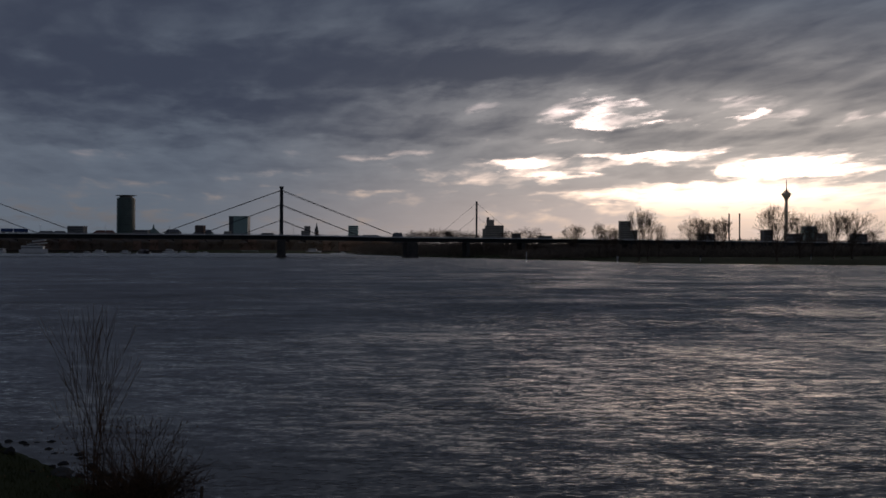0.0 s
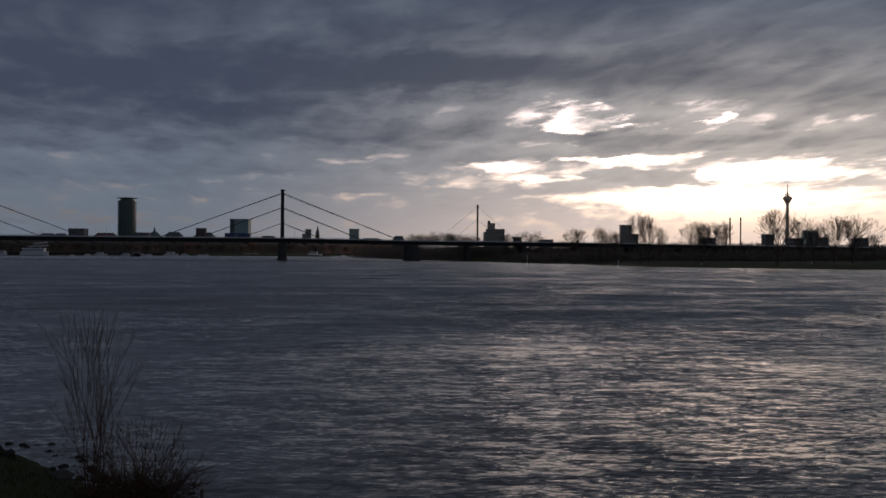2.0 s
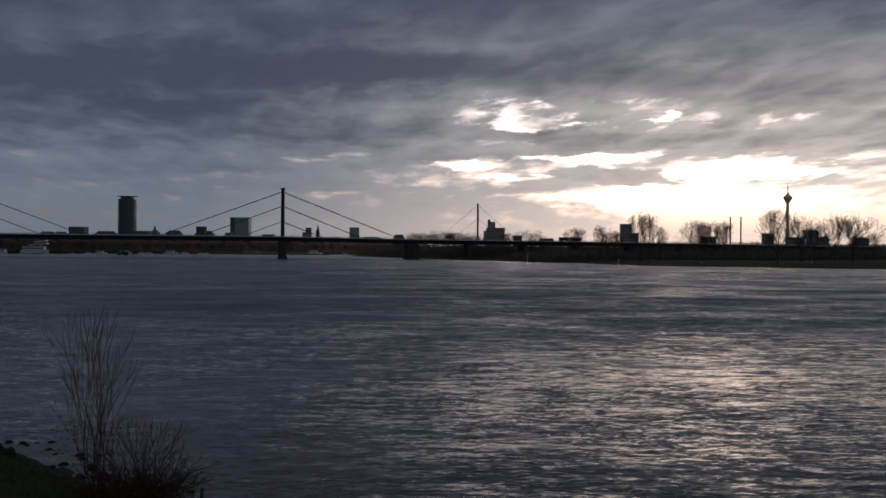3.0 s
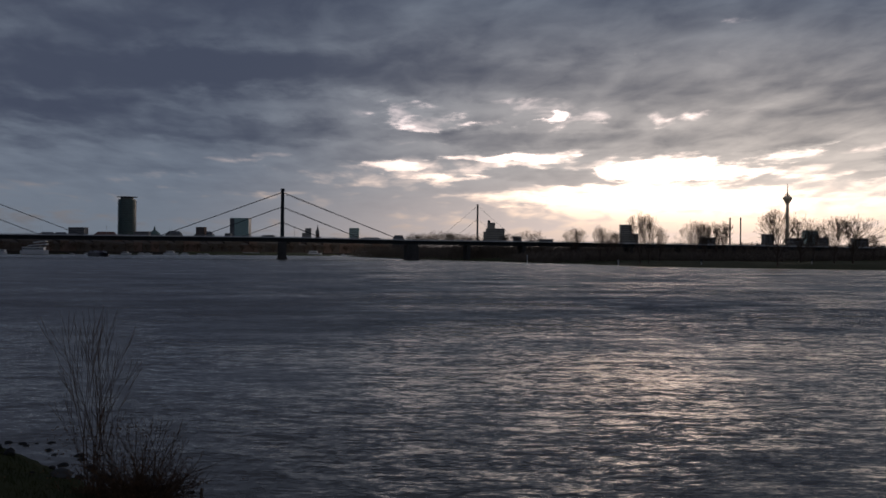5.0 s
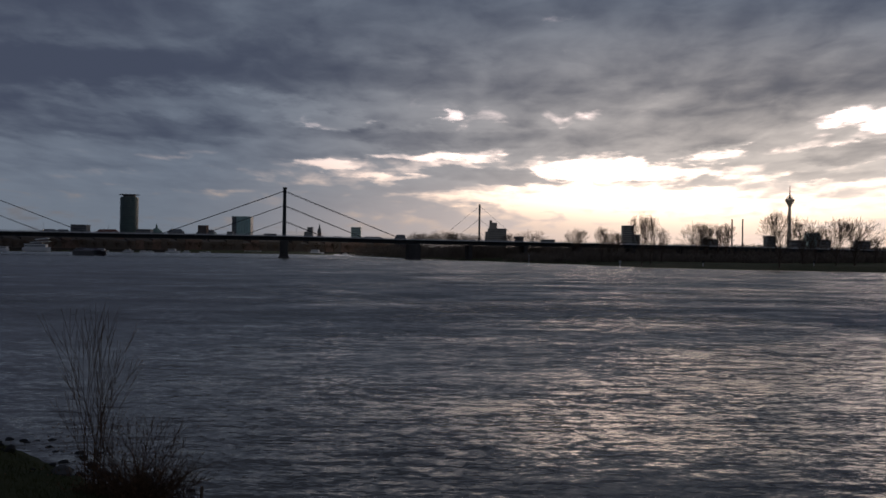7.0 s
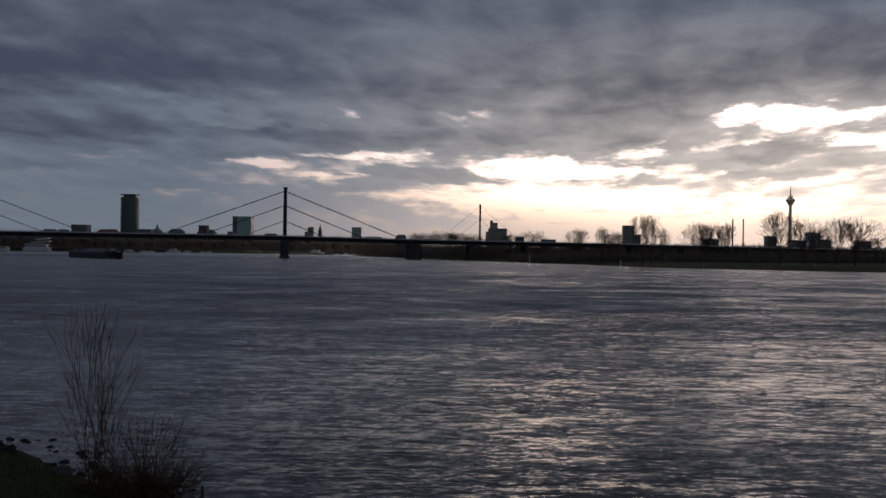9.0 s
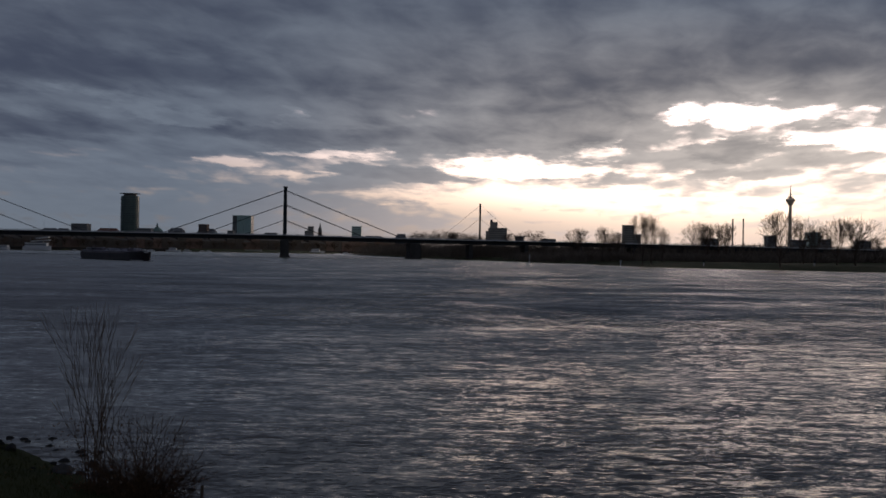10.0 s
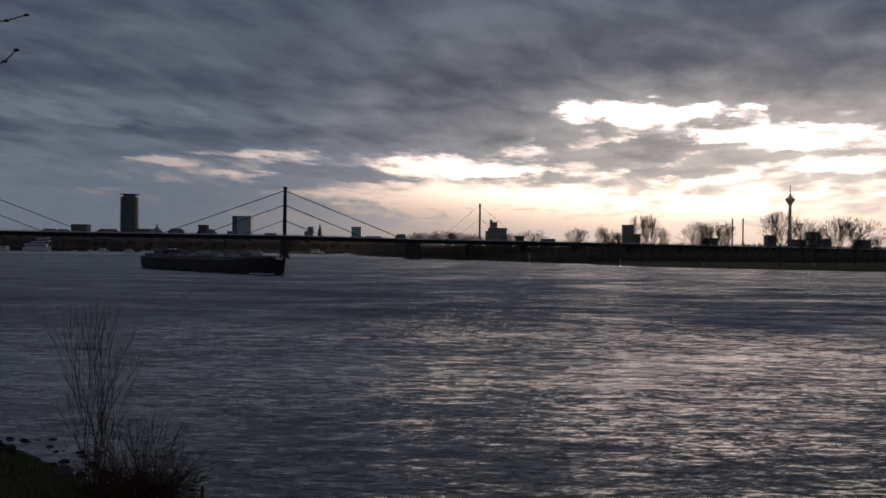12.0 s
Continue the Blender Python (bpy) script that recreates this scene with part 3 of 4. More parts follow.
def silo_block():
    Y = 2000.0
    x, w = 107.5, 42.29
    b = thing("stepped_high_rise", x, Y, z_ground(x, Y), 0, "dark stepped high-rise with an off-centre upper tower", "building", "city skyline")
    h1, h2, h3 = 60.12 - 5, 74.89 - 5, 53.60 - 5
    part("main_block", boxed(-w / 2 + 5, w / 2, 0, 24, -2, h1), M_FACADE, b)
    part("side_block", boxed(-w / 2, -w / 2 + 4.99, 0.5, 23, -2, h3), M_FACADE, b)
    part("upper_tower", boxed(-w / 2 + 8, -w / 2 + 23, 2, 18, h1 + 0.004, h2 - 3), M_FACADE, b)
    part("roof_plant", boxed(-w / 2 + 8.5, -w / 2 + 13, 3, 15, h2 - 2.996, h2 + 1.5), M_STEEL, b)
    for i in range(12):
        part("window_band", boxed(-w / 2 + 6, w / 2 - 1, -0.15, 0.3, 3 + i * h1 / 12.5, 4.8 + i * h1 / 12.5), M_DARKGLASS, b)


silo_block()


def tv_tower():
    Y = 3225.0
    x = 1129.9
    b = thing("television_tower", x, Y, z_ground(x, Y), 0, "tall slender concrete television tower with a conical pod", "tower", "city skyline")
    s = 238.9 / 240
    part("shaft", lathe(bmesh.new(), [(15, -3), (10.5, 15), (7.5, 50), (5.6, 110), (4.8, 160), (4.6, 186 * s)], 20), M_FACADE, b, smooth=True)
    part("pod", lathe(bmesh.new(), [(4.7, 172 * s), (6.0, 177 * s), (13.5, 190 * s), (15.0, 193 * s), (15.0, 196.5 * s), (11.5, 197.5 * s), (11.0, 200 * s), (5.0, 202 * s)], 32), M_FACADE, b, "flaring observation pod")
    for z, r in ((203, 10.5), (206.5, 8.0), (210, 5.5)):
        part("antenna_platform", lathe(bmesh.new(), [(r, z * s), (r, (z + 0.9) * s)], 20), M_FACADE, b)
    part("mast_base", lathe(bmesh.new(), [(3.0, 201 * s), (2.2, 215 * s), (1.4, 217 * s)], 12), M_FACADE, b)
    part("mast", lathe(bmesh.new(), [(1.8, 216 * s), (1.4, 228 * s), (0.8, 241 * s)], 10), M_RED, b, "red and white antenna mast")


tv_tower()


def far_pylon(x, y, top, half, reach, label):
    b = thing("bridge_pylon", x, y, z_ground(x, y), 0, label, "bridge pylon", "far bridge pylons")
    h = top - z_ground(x, y)
    part("mast", boxed(-half, half, -half, half, -3, h, bevel=0.3), M_STEEL, b)
    part("cap", boxed(-half - 0.3, half + 0.3, -half - 0.3, half + 0.3, h + 0.004, h + 1.5), M_STEEL, b)
    for k in range(3 if reach else 0):
        f = 1 - k * 0.27
        for side in (-1, 1):
            part("stay_cable", tube(bmesh.new(), (side * half, 0, (h - 4) * f), (side * reach * f, 0, 12), 0.3, n=5), M_CABLE, b)


far_pylon(84.62, 2300, 119.5, 2.1, 120, "slender dark bridge pylon with fine harp cables")
far_pylon(730.9, 2500, 101.6, 1.5, 0, "slender dark pylon standing beside its twin")
far_pylon(757.6, 2500, 102.0, 1.5, 0, "slender dark pylon standing beside its twin")


# ---- far quay ----
def quay_row():
    rng = random.Random(4)
    pts = LEFT_BANK[3:9]
    for (ax, ay), (bx, by) in zip(pts, pts[1:]):
        d = Vector((bx - ax, by - ay, 0))
        t = thing("quay_wall", ax - 2, ay, 0, math.degrees(math.atan2(d.y, d.x)), "long dark stone quay wall at the water", "quay wall", kind="structure")
        part("wall_face", boxed(0, d.length, -1.5, 2.5, -3, 4.6, bevel=0.2), M_STONE, t)
        part("coping", boxed(0, d.length, -1.8, 2.6, 4.604, 5.0), M_CONCRETE, t)
    # a closed row of houses along the curving bank, seen under the bridge
    def bank(bearing):
        y = float(np.interp(bearing, (-0.46, -0.448, -0.315, -0.205, -0.14, -0.083, 0.0), (1330, 1354, 1650, 1950, 2150, 2420, 2660))) + 27
        return Vector((bearing * y, y))

    for i in range(104):
        row = i // 52
        bearing = -0.459 + (i % 52) * 0.0083
        a, c = bank(bearing), bank(bearing + 0.0083)
        way = (c - a).normalized()
        p = (a + c) / 2 + Vector((-way.y, way.x)) * (rng.uniform(0, 1.5) + 24 * row)
        top = 6.5 + p.y * (rng.uniform(0.0085, 0.0122) + 0.0015 * row)
        building("quay_house", p.x, p.y, (c - a).length * 1.01, 14, top, rng.choice((M_SOOT, M_SOOT, M_BRICK)), "soot", "dark riverside house on the far quay", rng.randint(1, 3), 4, 5.0, math.degrees(math.atan2(way.y, way.x)))


quay_row()


# ---- trees ----
def limb_tube(V, F, a, b, ra, rb, n):
    d = (b - a).normalized()
    s = d.orthogonal().normalized()
    t = d.cross(s)
    k = len(V)
    for p, r in ((a, ra), (b, rb)):
        for i in range(n):
            q = 2 * math.pi * i / n
            V.append(tuple(p + s * (r * math.cos(q)) + t * (r * math.sin(q))))
    for i in range(n):
        F.append((k + i, k + (i + 1) % n, k + n + (i + 1) % n, k + n + i))


def grow(V, F, p, d, length, r, level, rng, up, fork, thin=0.036):
    """A limb that bends a little and forks into two or three thinner ones."""
    side = Vector((rng.uniform(-1, 1), rng.uniform(-1, 1), rng.uniform(-0.5, 0.5)))
    for i in range(2):
        d = (d + side * 0.10 * (1 - 2 * i) + Vector((0, 0, up))).normalized()
        q = p + d * (length / 2)
        limb_tube(V, F, p, q, r, r * 0.86, 5 if r > 0.12 else 3)
        p, r = q, r * 0.86
        if i == 0 and level > 0 and rng.random() < 0.55:
            twist = d.orthogonal().normalized()
            twist.rotate(Matrix.Rotation(rng.uniform(0, 6.283), 3, d))
            grow(V, F, p, (d + twist * math.tan(fork * 1.3)).normalized(), length * rng.uniform(0.5, 0.7), max(r * 0.5, thin), level - 1, rng, up, fork, thin)
    if level == 0:
        return
    turn = rng.uniform(0, 6.283)
    count = 3 if rng.random() < 0.25 else 2
    for k in range(count):
        twist = d.orthogonal().normalized()
        twist.rotate(Matrix.Rotation(turn + k * 6.283 / count + rng.uniform(-0.4, 0.4), 3, d))
        a = fork * rng.uniform(0.6, 1.3)
        grow(V, F, p, (d * math.cos(a) + twist * math.sin(a)).normalized(), length * rng.uniform(0.70, 0.88), max(r * rng.uniform(0.6, 0.74), thin), level - 1, rng, up, fork, thin)


def tree_kind(seed, up, fork, bole=0.2, limbs=7, spread=0.6, level=6):
    """A bare winter tree, 20 m tall: its trunk, and its crown of limbs forking into fine twigs."""
    rng = random.Random(seed)
    V, F, V2, F2 = [], [], [], []
    p, d, r = Vector((0, 0, -0.6)), Vector((0, 0, 1)), 0.44
    step = 20 * bole / 3
    for i in range(3):
        d = (d + Vector((rng.uniform(-1, 1), rng.uniform(-1, 1), 1.5)) * 0.05).normalized()
        q = p + d * step
        limb_tube(V, F, p, q, r, r * 0.9, 8)
        p, r = q, r * 0.9
    for k in range(limbs):
        a = spread * (0.25 + 0.75 * (k % 3) / 2) * rng.uniform(0.85, 1.15)
        b = k * 2.4 + rng.uniform(-0.3, 0.3)
        way = Vector((math.cos(b) * math.sin(a), math.sin(b) * math.sin(a), math.cos(a)))
        start = p - d * (step * rng.uniform(0, 0.9) if k > 2 else 0)
        grow(V2, F2, start, way, 20 * 0.21 * rng.uniform(0.9, 1.1), r * 0.62, level, rng, up, fork)
    k = 20 / max(v[2] for v in V2)
    t = new("bare_tree")
    for name, vs, fs in (("trunk", V, F), ("crown", V2, F2)):
        raw_object(name, [(x * k, y * k, z * k) for x, y, z in vs], fs, M_BARK, t)
    return t


TREES = [
    # x, y, height, width factor, kind
    (121.7, 900, 31.96, 1.0, 1),
    (112.7, 700, 28.57, 0.8, 0),
    (120.0, 710, 26.13, 0.9, 2),
    (128.3, 730, 24.67, 0.9, 1),
    (118.9, 590, 33.90, 0.75, 0),
    (125.2, 596, 32.88, 0.7, 0),
    (141.8, 640, 26.16, 0.7, 2),
    (194.8, 760, 34.80, 1.0, 1),
    (204.4, 765, 34.01, 0.9, 2),
    (213.7, 770, 34.31, 0.9, 0),
    (219.7, 768, 34.77, 0.8, 1),
    (180.7, 530, 33.71, 0.95, 1),
    (233.2, 640, 34.11, 1.05, 2),
    (260.1, 690, 29.68, 0.9, 0),
    (230.9, 580, 31.80, 1.0, 1),
    (246.0, 590, 32.91, 1.25, 2),
    (306.2, 700, 24.24, 1.0, 0),
    (89.53, 1000, 31.83, 1.3, 2),
    (68.96, 1000, 28.67, 1.0, 1),
    (-35.27, 1180, 31.60, 1.1, 2),
    (-21.23, 1150, 31.16, 1.0, 1),
    (-11.72, 1120, 30.01, 1.1, 0),
    (-2.71, 1100, 32.86, 1.0, 2),
    (7.83, 1080, 31.30, 1.1, 0),
    (17.24, 1090, 30.43, 1.3, 1),
    (26.46, 1060, 29.30, 1.3, 2),
    (35.88, 1070, 27.21, 1.2, 0),
]


def trees():
    kinds = [tree_kind(3, 0.06, 0.32, 0.17, 7, 0.5, 5), tree_kind(8, 0.05, 0.37, 0.16, 7, 0.62, 5), tree_kind(21, 0.04, 0.40, 0.15, 7, 0.7, 5)]
    used = set()
    rng = random.Random(5)
    rows = list(TREES)
    for i in range(40):
        bearing = -0.455 + i * 0.0105 + rng.uniform(-0.003, 0.003)
        y = float(np.interp(bearing, (-0.46, -0.448, -0.315, -0.205, -0.14, -0.083, 0.0), (1330, 1354, 1650, 1950, 2150, 2420, 2660))) + rng.uniform(9, 14)
        rows.append((bearing * y, y, 5 + y * rng.uniform(0.0075, 0.0105), rng.uniform(1.2, 1.6), rng.randint(0, 2)))
    for x, y, top, wide, k in rows:
        z = z_ground(x, y)
        h = (top - z) / 20
        m = pose(x, y, z - 0.1, 0, 0, rng.uniform(0, 360))
        if k in used:
            t = copy_thing(kinds[k], m)
        else:
            t = kinds[k]
            t.matrix_basis = m
            used.add(k)
        wide *= 0.8 if y < 900 else 1.0
        t.scale = (h * wide, h * wide, h)
        if y > 1250:
            tagged(t, "bare promenade tree before the riverside houses", "tree", "promenade trees")
            continue
        tagged(t, "tall bare winter tree on the grassy bank" if y < 800 else "bare winter tree beyond the bridge", "tree", "trees on the far bank")


trees()


def thicket():
    """Dense low scrub and hedges along the far bank, below the bridge approach."""
    rng = random.Random(12)
    V, F = [], []
    for i in range(5600):
        # belt: distance, bearing, height
        near, far, west, east, low, high = ((700, 860, 0.06, 0.50, 4, 8.5), (910, 1180, -0.05, 0.46, 12, 17), (1200, 1500, 0.10, 0.48, 15, 22), (1150, 1700, -0.10, 0.08, 12, 19))[i % 4]
        y = rng.uniform(near, far)
        x = rng.uniform(west, east) * y
        z = z_ground(x, y)
        if z < 0.6:
            continue
        h = rng.uniform(low, high)
        for k in range(6):
            a = Vector((x + rng.uniform(-3, 3), y + rng.uniform(-3, 3), z - 0.3))
            d = Vector((rng.uniform(-0.5, 0.5), rng.uniform(-0.5, 0.5), 1)).normalized()
            b = a + d * h * rng.uniform(0.6, 1)
            limb_tube(V, F, a, b, 0.25, 0.08, 3)
            for j in range(5):
                c = a.lerp(b, rng.uniform(0.2, 0.95))
                e = Vector((rng.uniform(-1, 1), rng.uniform(-1, 1), rng.uniform(0.1, 0.9))).normalized()
                limb_tube(V, F, c, c + e * rng.uniform(1.2, 2.8), 0.16, 0.07, 3)
    return tagged(raw_object("scrub", V, F, M_SCRUB), "dense dark leafless scrub along the far bank", "scrub", kind="stuff")


thicket()


# ---- boats ----
def hull(bm, length, beam, height, z0=-0.5, bow=0.25, rise=0.6, stern=0.85, n=12):
    """A boat's hull along x, its bow towards +x."""
    rings = []
    for i in range(n + 1):
        s = i / n
        x = (s - 0.5) * length
        w = beam / 2
        if s > 1 - bow:
            w *= max(0.04, math.cos((s - 1 + bow) / bow * math.pi / 2) ** 0.7)
        elif s < 0.12:
            w *= stern + (1 - stern) * s / 0.12
        top = height + rise * max(0, (s - 0.7) / 0.3) ** 2
        rings.append([bm.verts.new(p) for p in ((x, -w, top), (x, -w * 0.96, z0 + height * 0.3), (x, -w * 0.7, z0), (x, w * 0.7, z0), (x, w * 0.96, z0 + height * 0.3), (x, w, top))])
    for a, b in zip(rings, rings[1:]):
        for k in range(6):
            bm.faces.new((a[k], b[k], b[(k + 1) % 6], a[(k + 1) % 6]))
    bm.faces.new(rings[0])
    bm.faces.new(rings[-1][::-1])
    return bm


def cruiser(x, y, length, turn):
    b = thing("cabin_cruiser", x, y, 0, turn, "small white cabin cruiser moored at the far quay", "boat", "moored boats")
    part("hull", hull(bmesh.new(), length, length * 0.3, length * 0.12), M_WHITE, b)
    h = length * 0.12
    part("cabin", boxed(-length * 0.3, length * 0.2, -length * 0.11, length * 0.11, h, h + length * 0.13, bevel=0.15), M_WHITE, b)
    part("window_strip", boxed(-length * 0.27, length * 0.16, -length * 0.115, length * 0.115, h + length * 0.05, h + length * 0.09), M_DARKGLASS, b)
    part("roof", boxed(-length * 0.32, length * 0.14, -length * 0.12, length * 0.12, h + length * 0.13 + 0.004, h + length * 0.15), M_WHITE, b)


def passenger_ship(x, y, length, height, turn, label, canopy=False):
    b = thing("passenger_ship", x, y, 0, turn, label, "ship", "moored boats")
    part("hull", hull(bmesh.new(), length, 9, height * 0.3, bow=0.18, rise=height * 0.06), M_WHITE, b)
    h = height * 0.3
    part("saloon", boxed(-length * 0.42, length * 0.36, -3.8, 3.8, h, h + height * 0.26, bevel=0.2), M_WHITE, b)
    for i in range(12):
        xa = -length * 0.4 + i * length * 0.062
        part("window", boxed(xa, xa + length * 0.045, -3.86, 3.86, h + height * 0.08, h + height * 0.2), M_DARKGLASS, b)
    part("upper_deck", boxed(-length * 0.44, length * 0.38, -4, 4, h + height * 0.26 + 0.004, h + height * 0.29), M_WHITE, b)
    if canopy:
        for i in range(6):
            xa = -length * 0.22 + i * length * 0.13
            part("canopy_post", boxed(xa - 0.1, xa + 0.1, -3.6, -3.4, h + height * 0.29, h + height * 0.62), M_RAIL, b)
        for k, (xa, xb, z, tilt) in enumerate(((-length * 0.2, length * 0.46, 0.60, -5.0), (-length * 0.02, length * 0.42, 0.80, -7.0))):
            c = part("canopy", boxed(xa, xb, -4.2, 4.2, 0, 1.3, bevel=0.2), M_WHITE, b, "slanting white canopy roof")
            c.location = (0, 0, h + height * (z - 0.3) + 1.5)
            c.rotation_euler = (0, radians(tilt), 0)
        part("wheelhouse", boxed(-length * 0.1, length * 0.2, -2.6, 2.6, h + height * 0.29 + 0.004, h + height * 0.48), M_DARKGLASS, b)


passenger_ship(-545.6, 1330, 37, 17.5, 0, "white restaurant ship with a slanting canopy at the quay", True)
passenger_ship(-583.0, 1310, 18, 11, 0, "short white ship end at a landing stage")
passenger_ship(-363.1, 1900, 40, 8, 0, "long low white excursion ship moored at the quay")
for px, py, length in ((-515.9, 1385, 6), (-534.8, 1500, 9), (-498.7, 1450, 16), (-508.3, 1600, 14), (-483.6, 1600, 11),
                       (-472.6, 1600, 10), (-449.7, 1650, 20), (-440.0, 1700, 12), (-413.8, 1700, 8), (-414.9, 1750, 9),
                       (-339.4, 2000, 10), (-268.7, 2100, 28), (-201.4, 2050, 10), (-143.3, 1900, 26), (-100, 1620, 14)):
    cruiser(px, py, length * 1.2, 0)


# ---- the barge ----
def barge():
    """A loaded inland barge; its origin lies at the water under the bow, which points to its own -y."""
    b = thing("river_barge", 0, 0, 0, 0, "long dark inland barge with pale hatch covers, riding downstream", "barge")
    L, B = 80.0, 9.5
    bm = bmesh.new()
    rings = []
    stations = [0, 0.2, 0.5, 0.9, 1.5, 2.2, 3, 4, 5.2, 6.6, 8, 9] + [9 + i * 2.5 for i in range(1, 26)] + [73, 74.5, 76, 77.3, 78.4, 79.2, 79.7, 80]
    for s in stations:
        w = B / 2
        if s < 9:
            w *= 0.30 + 0.70 * math.sqrt(1 - (1 - s / 9) ** 2)
        if s > L - 7:
            w *= 0.45 + 0.55 * math.sqrt(max(0, 1 - ((s - L + 7) / 7) ** 2))
        top = 3.4 + 1.0 * max(0, 1 - s / 20) + 0.7 * max(0, (s - L + 12) / 12)
        keel = -1.6 + 3.3 * max(0, (s - L + 9) / 9)
        mid = max(0.6, keel + 0.5)
        rake = -1.6 * max(0, 1 - s / 7)
        rings.append([bm.verts.new(p) for p in ((-w, s + rake, top), (-w * 0.99, s + rake * 0.5, mid), (-w * 0.9, s, keel), (w * 0.9, s, keel), (w * 0.99, s + rake * 0.5, mid), (w, s + rake, top), (w * 0.96, s + rake, top - 0.25), (-w * 0.96, s + rake, top - 0.25))])
    for a, c in zip(rings, rings[1:]):
        for k in range(8):
            bm.faces.new((a[k], a[(k + 1) % 8], c[(k + 1) % 8], c[k]))
    bm.faces.new(rings[0][::-1])
    bm.faces.new(rings[-1])
    bmesh.ops.recalc_face_normals(bm, faces=bm.faces[:])
    part("hull", bm, M_HULL, b, "black-painted steel hull")
    part("rubbing_strake", box(boxed(-B / 2 - 0.08, -B / 2 - 0.004, 10, 70, 2.6, 2.85), B / 2 + 0.004, B / 2 + 0.08, 10, 70, 2.6, 2.85), M_HULL, b)
    part("coaming", boxed(-4.2, 4.2, 11, 61, 2.9, 4.4, bevel=0.1), M_DECK, b, "grey-violet hold coaming")
    for i in range(13):
        y0 = 11.2 + i * 3.8
        hatch = bmesh.new()
        gable(hatch, -4.3, 4.3, y0, y0 + 3.72, 4.404, 4.75 + 0.5 * ((i * 7) % 5) / 5, "y")
        part("hatch_cover", hatch, M_HATCH, b)
    rng = random.Random(6)
    for i in range(20):
        y0, side = 11.5 + i * 2.4 + rng.uniform(-1, 1), rng.choice((-1, 1))
        h = rng.uniform(0.2, 1.0)
        part("cargo_crate", boxed(side * 2 - 1.5, side * 2 + 1.5, y0, y0 + rng.uniform(1.2, 2.6), 4.6, 5.0 + h, bevel=0.2), rng.choice((M_DECK, M_HATCH, M_HATCH)), b, "sheeted cargo crate standing on the hatches")
    part("foredeck_house", boxed(-3.0, 3.0, 4.2, 10.4, 3.2, 4.9, bevel=0.15), M_DECK, b)
    part("winch", tube(bmesh.new(), (-1.2, 2.6, 4.2), (1.2, 2.6, 4.2), 0.45), M_STEEL, b)
    part("bow_rail", box(box(boxed(-1.3, 1.3, -0.9, -0.8, 5.1, 5.18), -1.3, -1.2, -0.9, -0.8, 3.9, 5.1), 1.2, 1.3, -0.9, -0.8, 3.9, 5.1), M_WHITE, b, "white bow rail")
    part("bow_mark", boxed(-1.0, 1.0, -1.72, -1.604, 3.95, 4.35), M_WHITE, b, "white painted stem top")
    part("deckhouse", boxed(-3.8, 3.8, 62, 75.5, 3.0, 4.9, bevel=0.2), M_DECK, b)
    for i in range(5):
        part("window", boxed(-3.86, 3.86, 66 + i * 1.8, 67.1 + i * 1.8, 3.7, 4.4), M_DARKGLASS, b)
    part("wheelhouse", boxed(-3.0, 3.0, 62.2, 70.2, 4.904, 5.9, bevel=0.2), M_HULL, b)
    part("wheelhouse_glass", boxed(-3.06, 3.06, 62.6, 69.8, 5.2, 5.65), M_DARKGLASS, b)
    part("wheelhouse_roof", boxed(-3.2, 3.2, 61.8, 70.6, 5.904, 6.1, bevel=0.05), M_HATCH, b)
    part("radar_mast", box(tube(bmesh.new(), (0, 68, 6.1), (0, 68, 7.4), 0.08, n=6), -1.0, 1.0, 67.9, 68.1, 7.0, 7.15), M_DECK, b)
    part("mast", tube(bmesh.new(), (0, 9, 3.0), (0, 9, 7.2), 0.09, 0.05, 6), M_RAIL, b)
    part("flagpole", tube(bmesh.new(), (0, 78.6, 3.3), (0, 79.6, 6.0), 0.05, n=5), M_WHITE, b)
    part("dinghy", hull(bmesh.new(), 3.4, 1.5, 0.6, 0, n=8), M_WHITE, b).location = (2.2, 73, 4.95)
    for side in (-1, 1):
        bm = bmesh.new()
        rng = random.Random(3 + side)
        for i in range(60):
            s = rng.uniform(0, 1) ** 1.1
            bmesh.ops.create_icosphere(bm, subdivisions=1, radius=0.5, matrix=Matrix.Translation((side * (1.5 + s * 3.4 + rng.uniform(0, 0.8)), -1.4 + s * 5.0, 0.05)) @ Matrix.Diagonal((1.0, 1.8, 0.4, 1)))
        part("bow_wave", bm, M_FOAM, b, "white bow wave")
    bm = bmesh.new()
    rng = random.Random(9)
    for i in range(26):
        bmesh.ops.create_icosphere(bm, subdivisions=1, radius=0.6, matrix=Matrix.Translation((rng.uniform(-3, 3), L + rng.uniform(0, 15) ** 1.0, 0.04)) @ Matrix.Diagonal((1.0, 2.2, 0.4, 1)))
    part("wake", bm, M_FOAM, b, "white wake astern")
    return b


the_barge = barge()


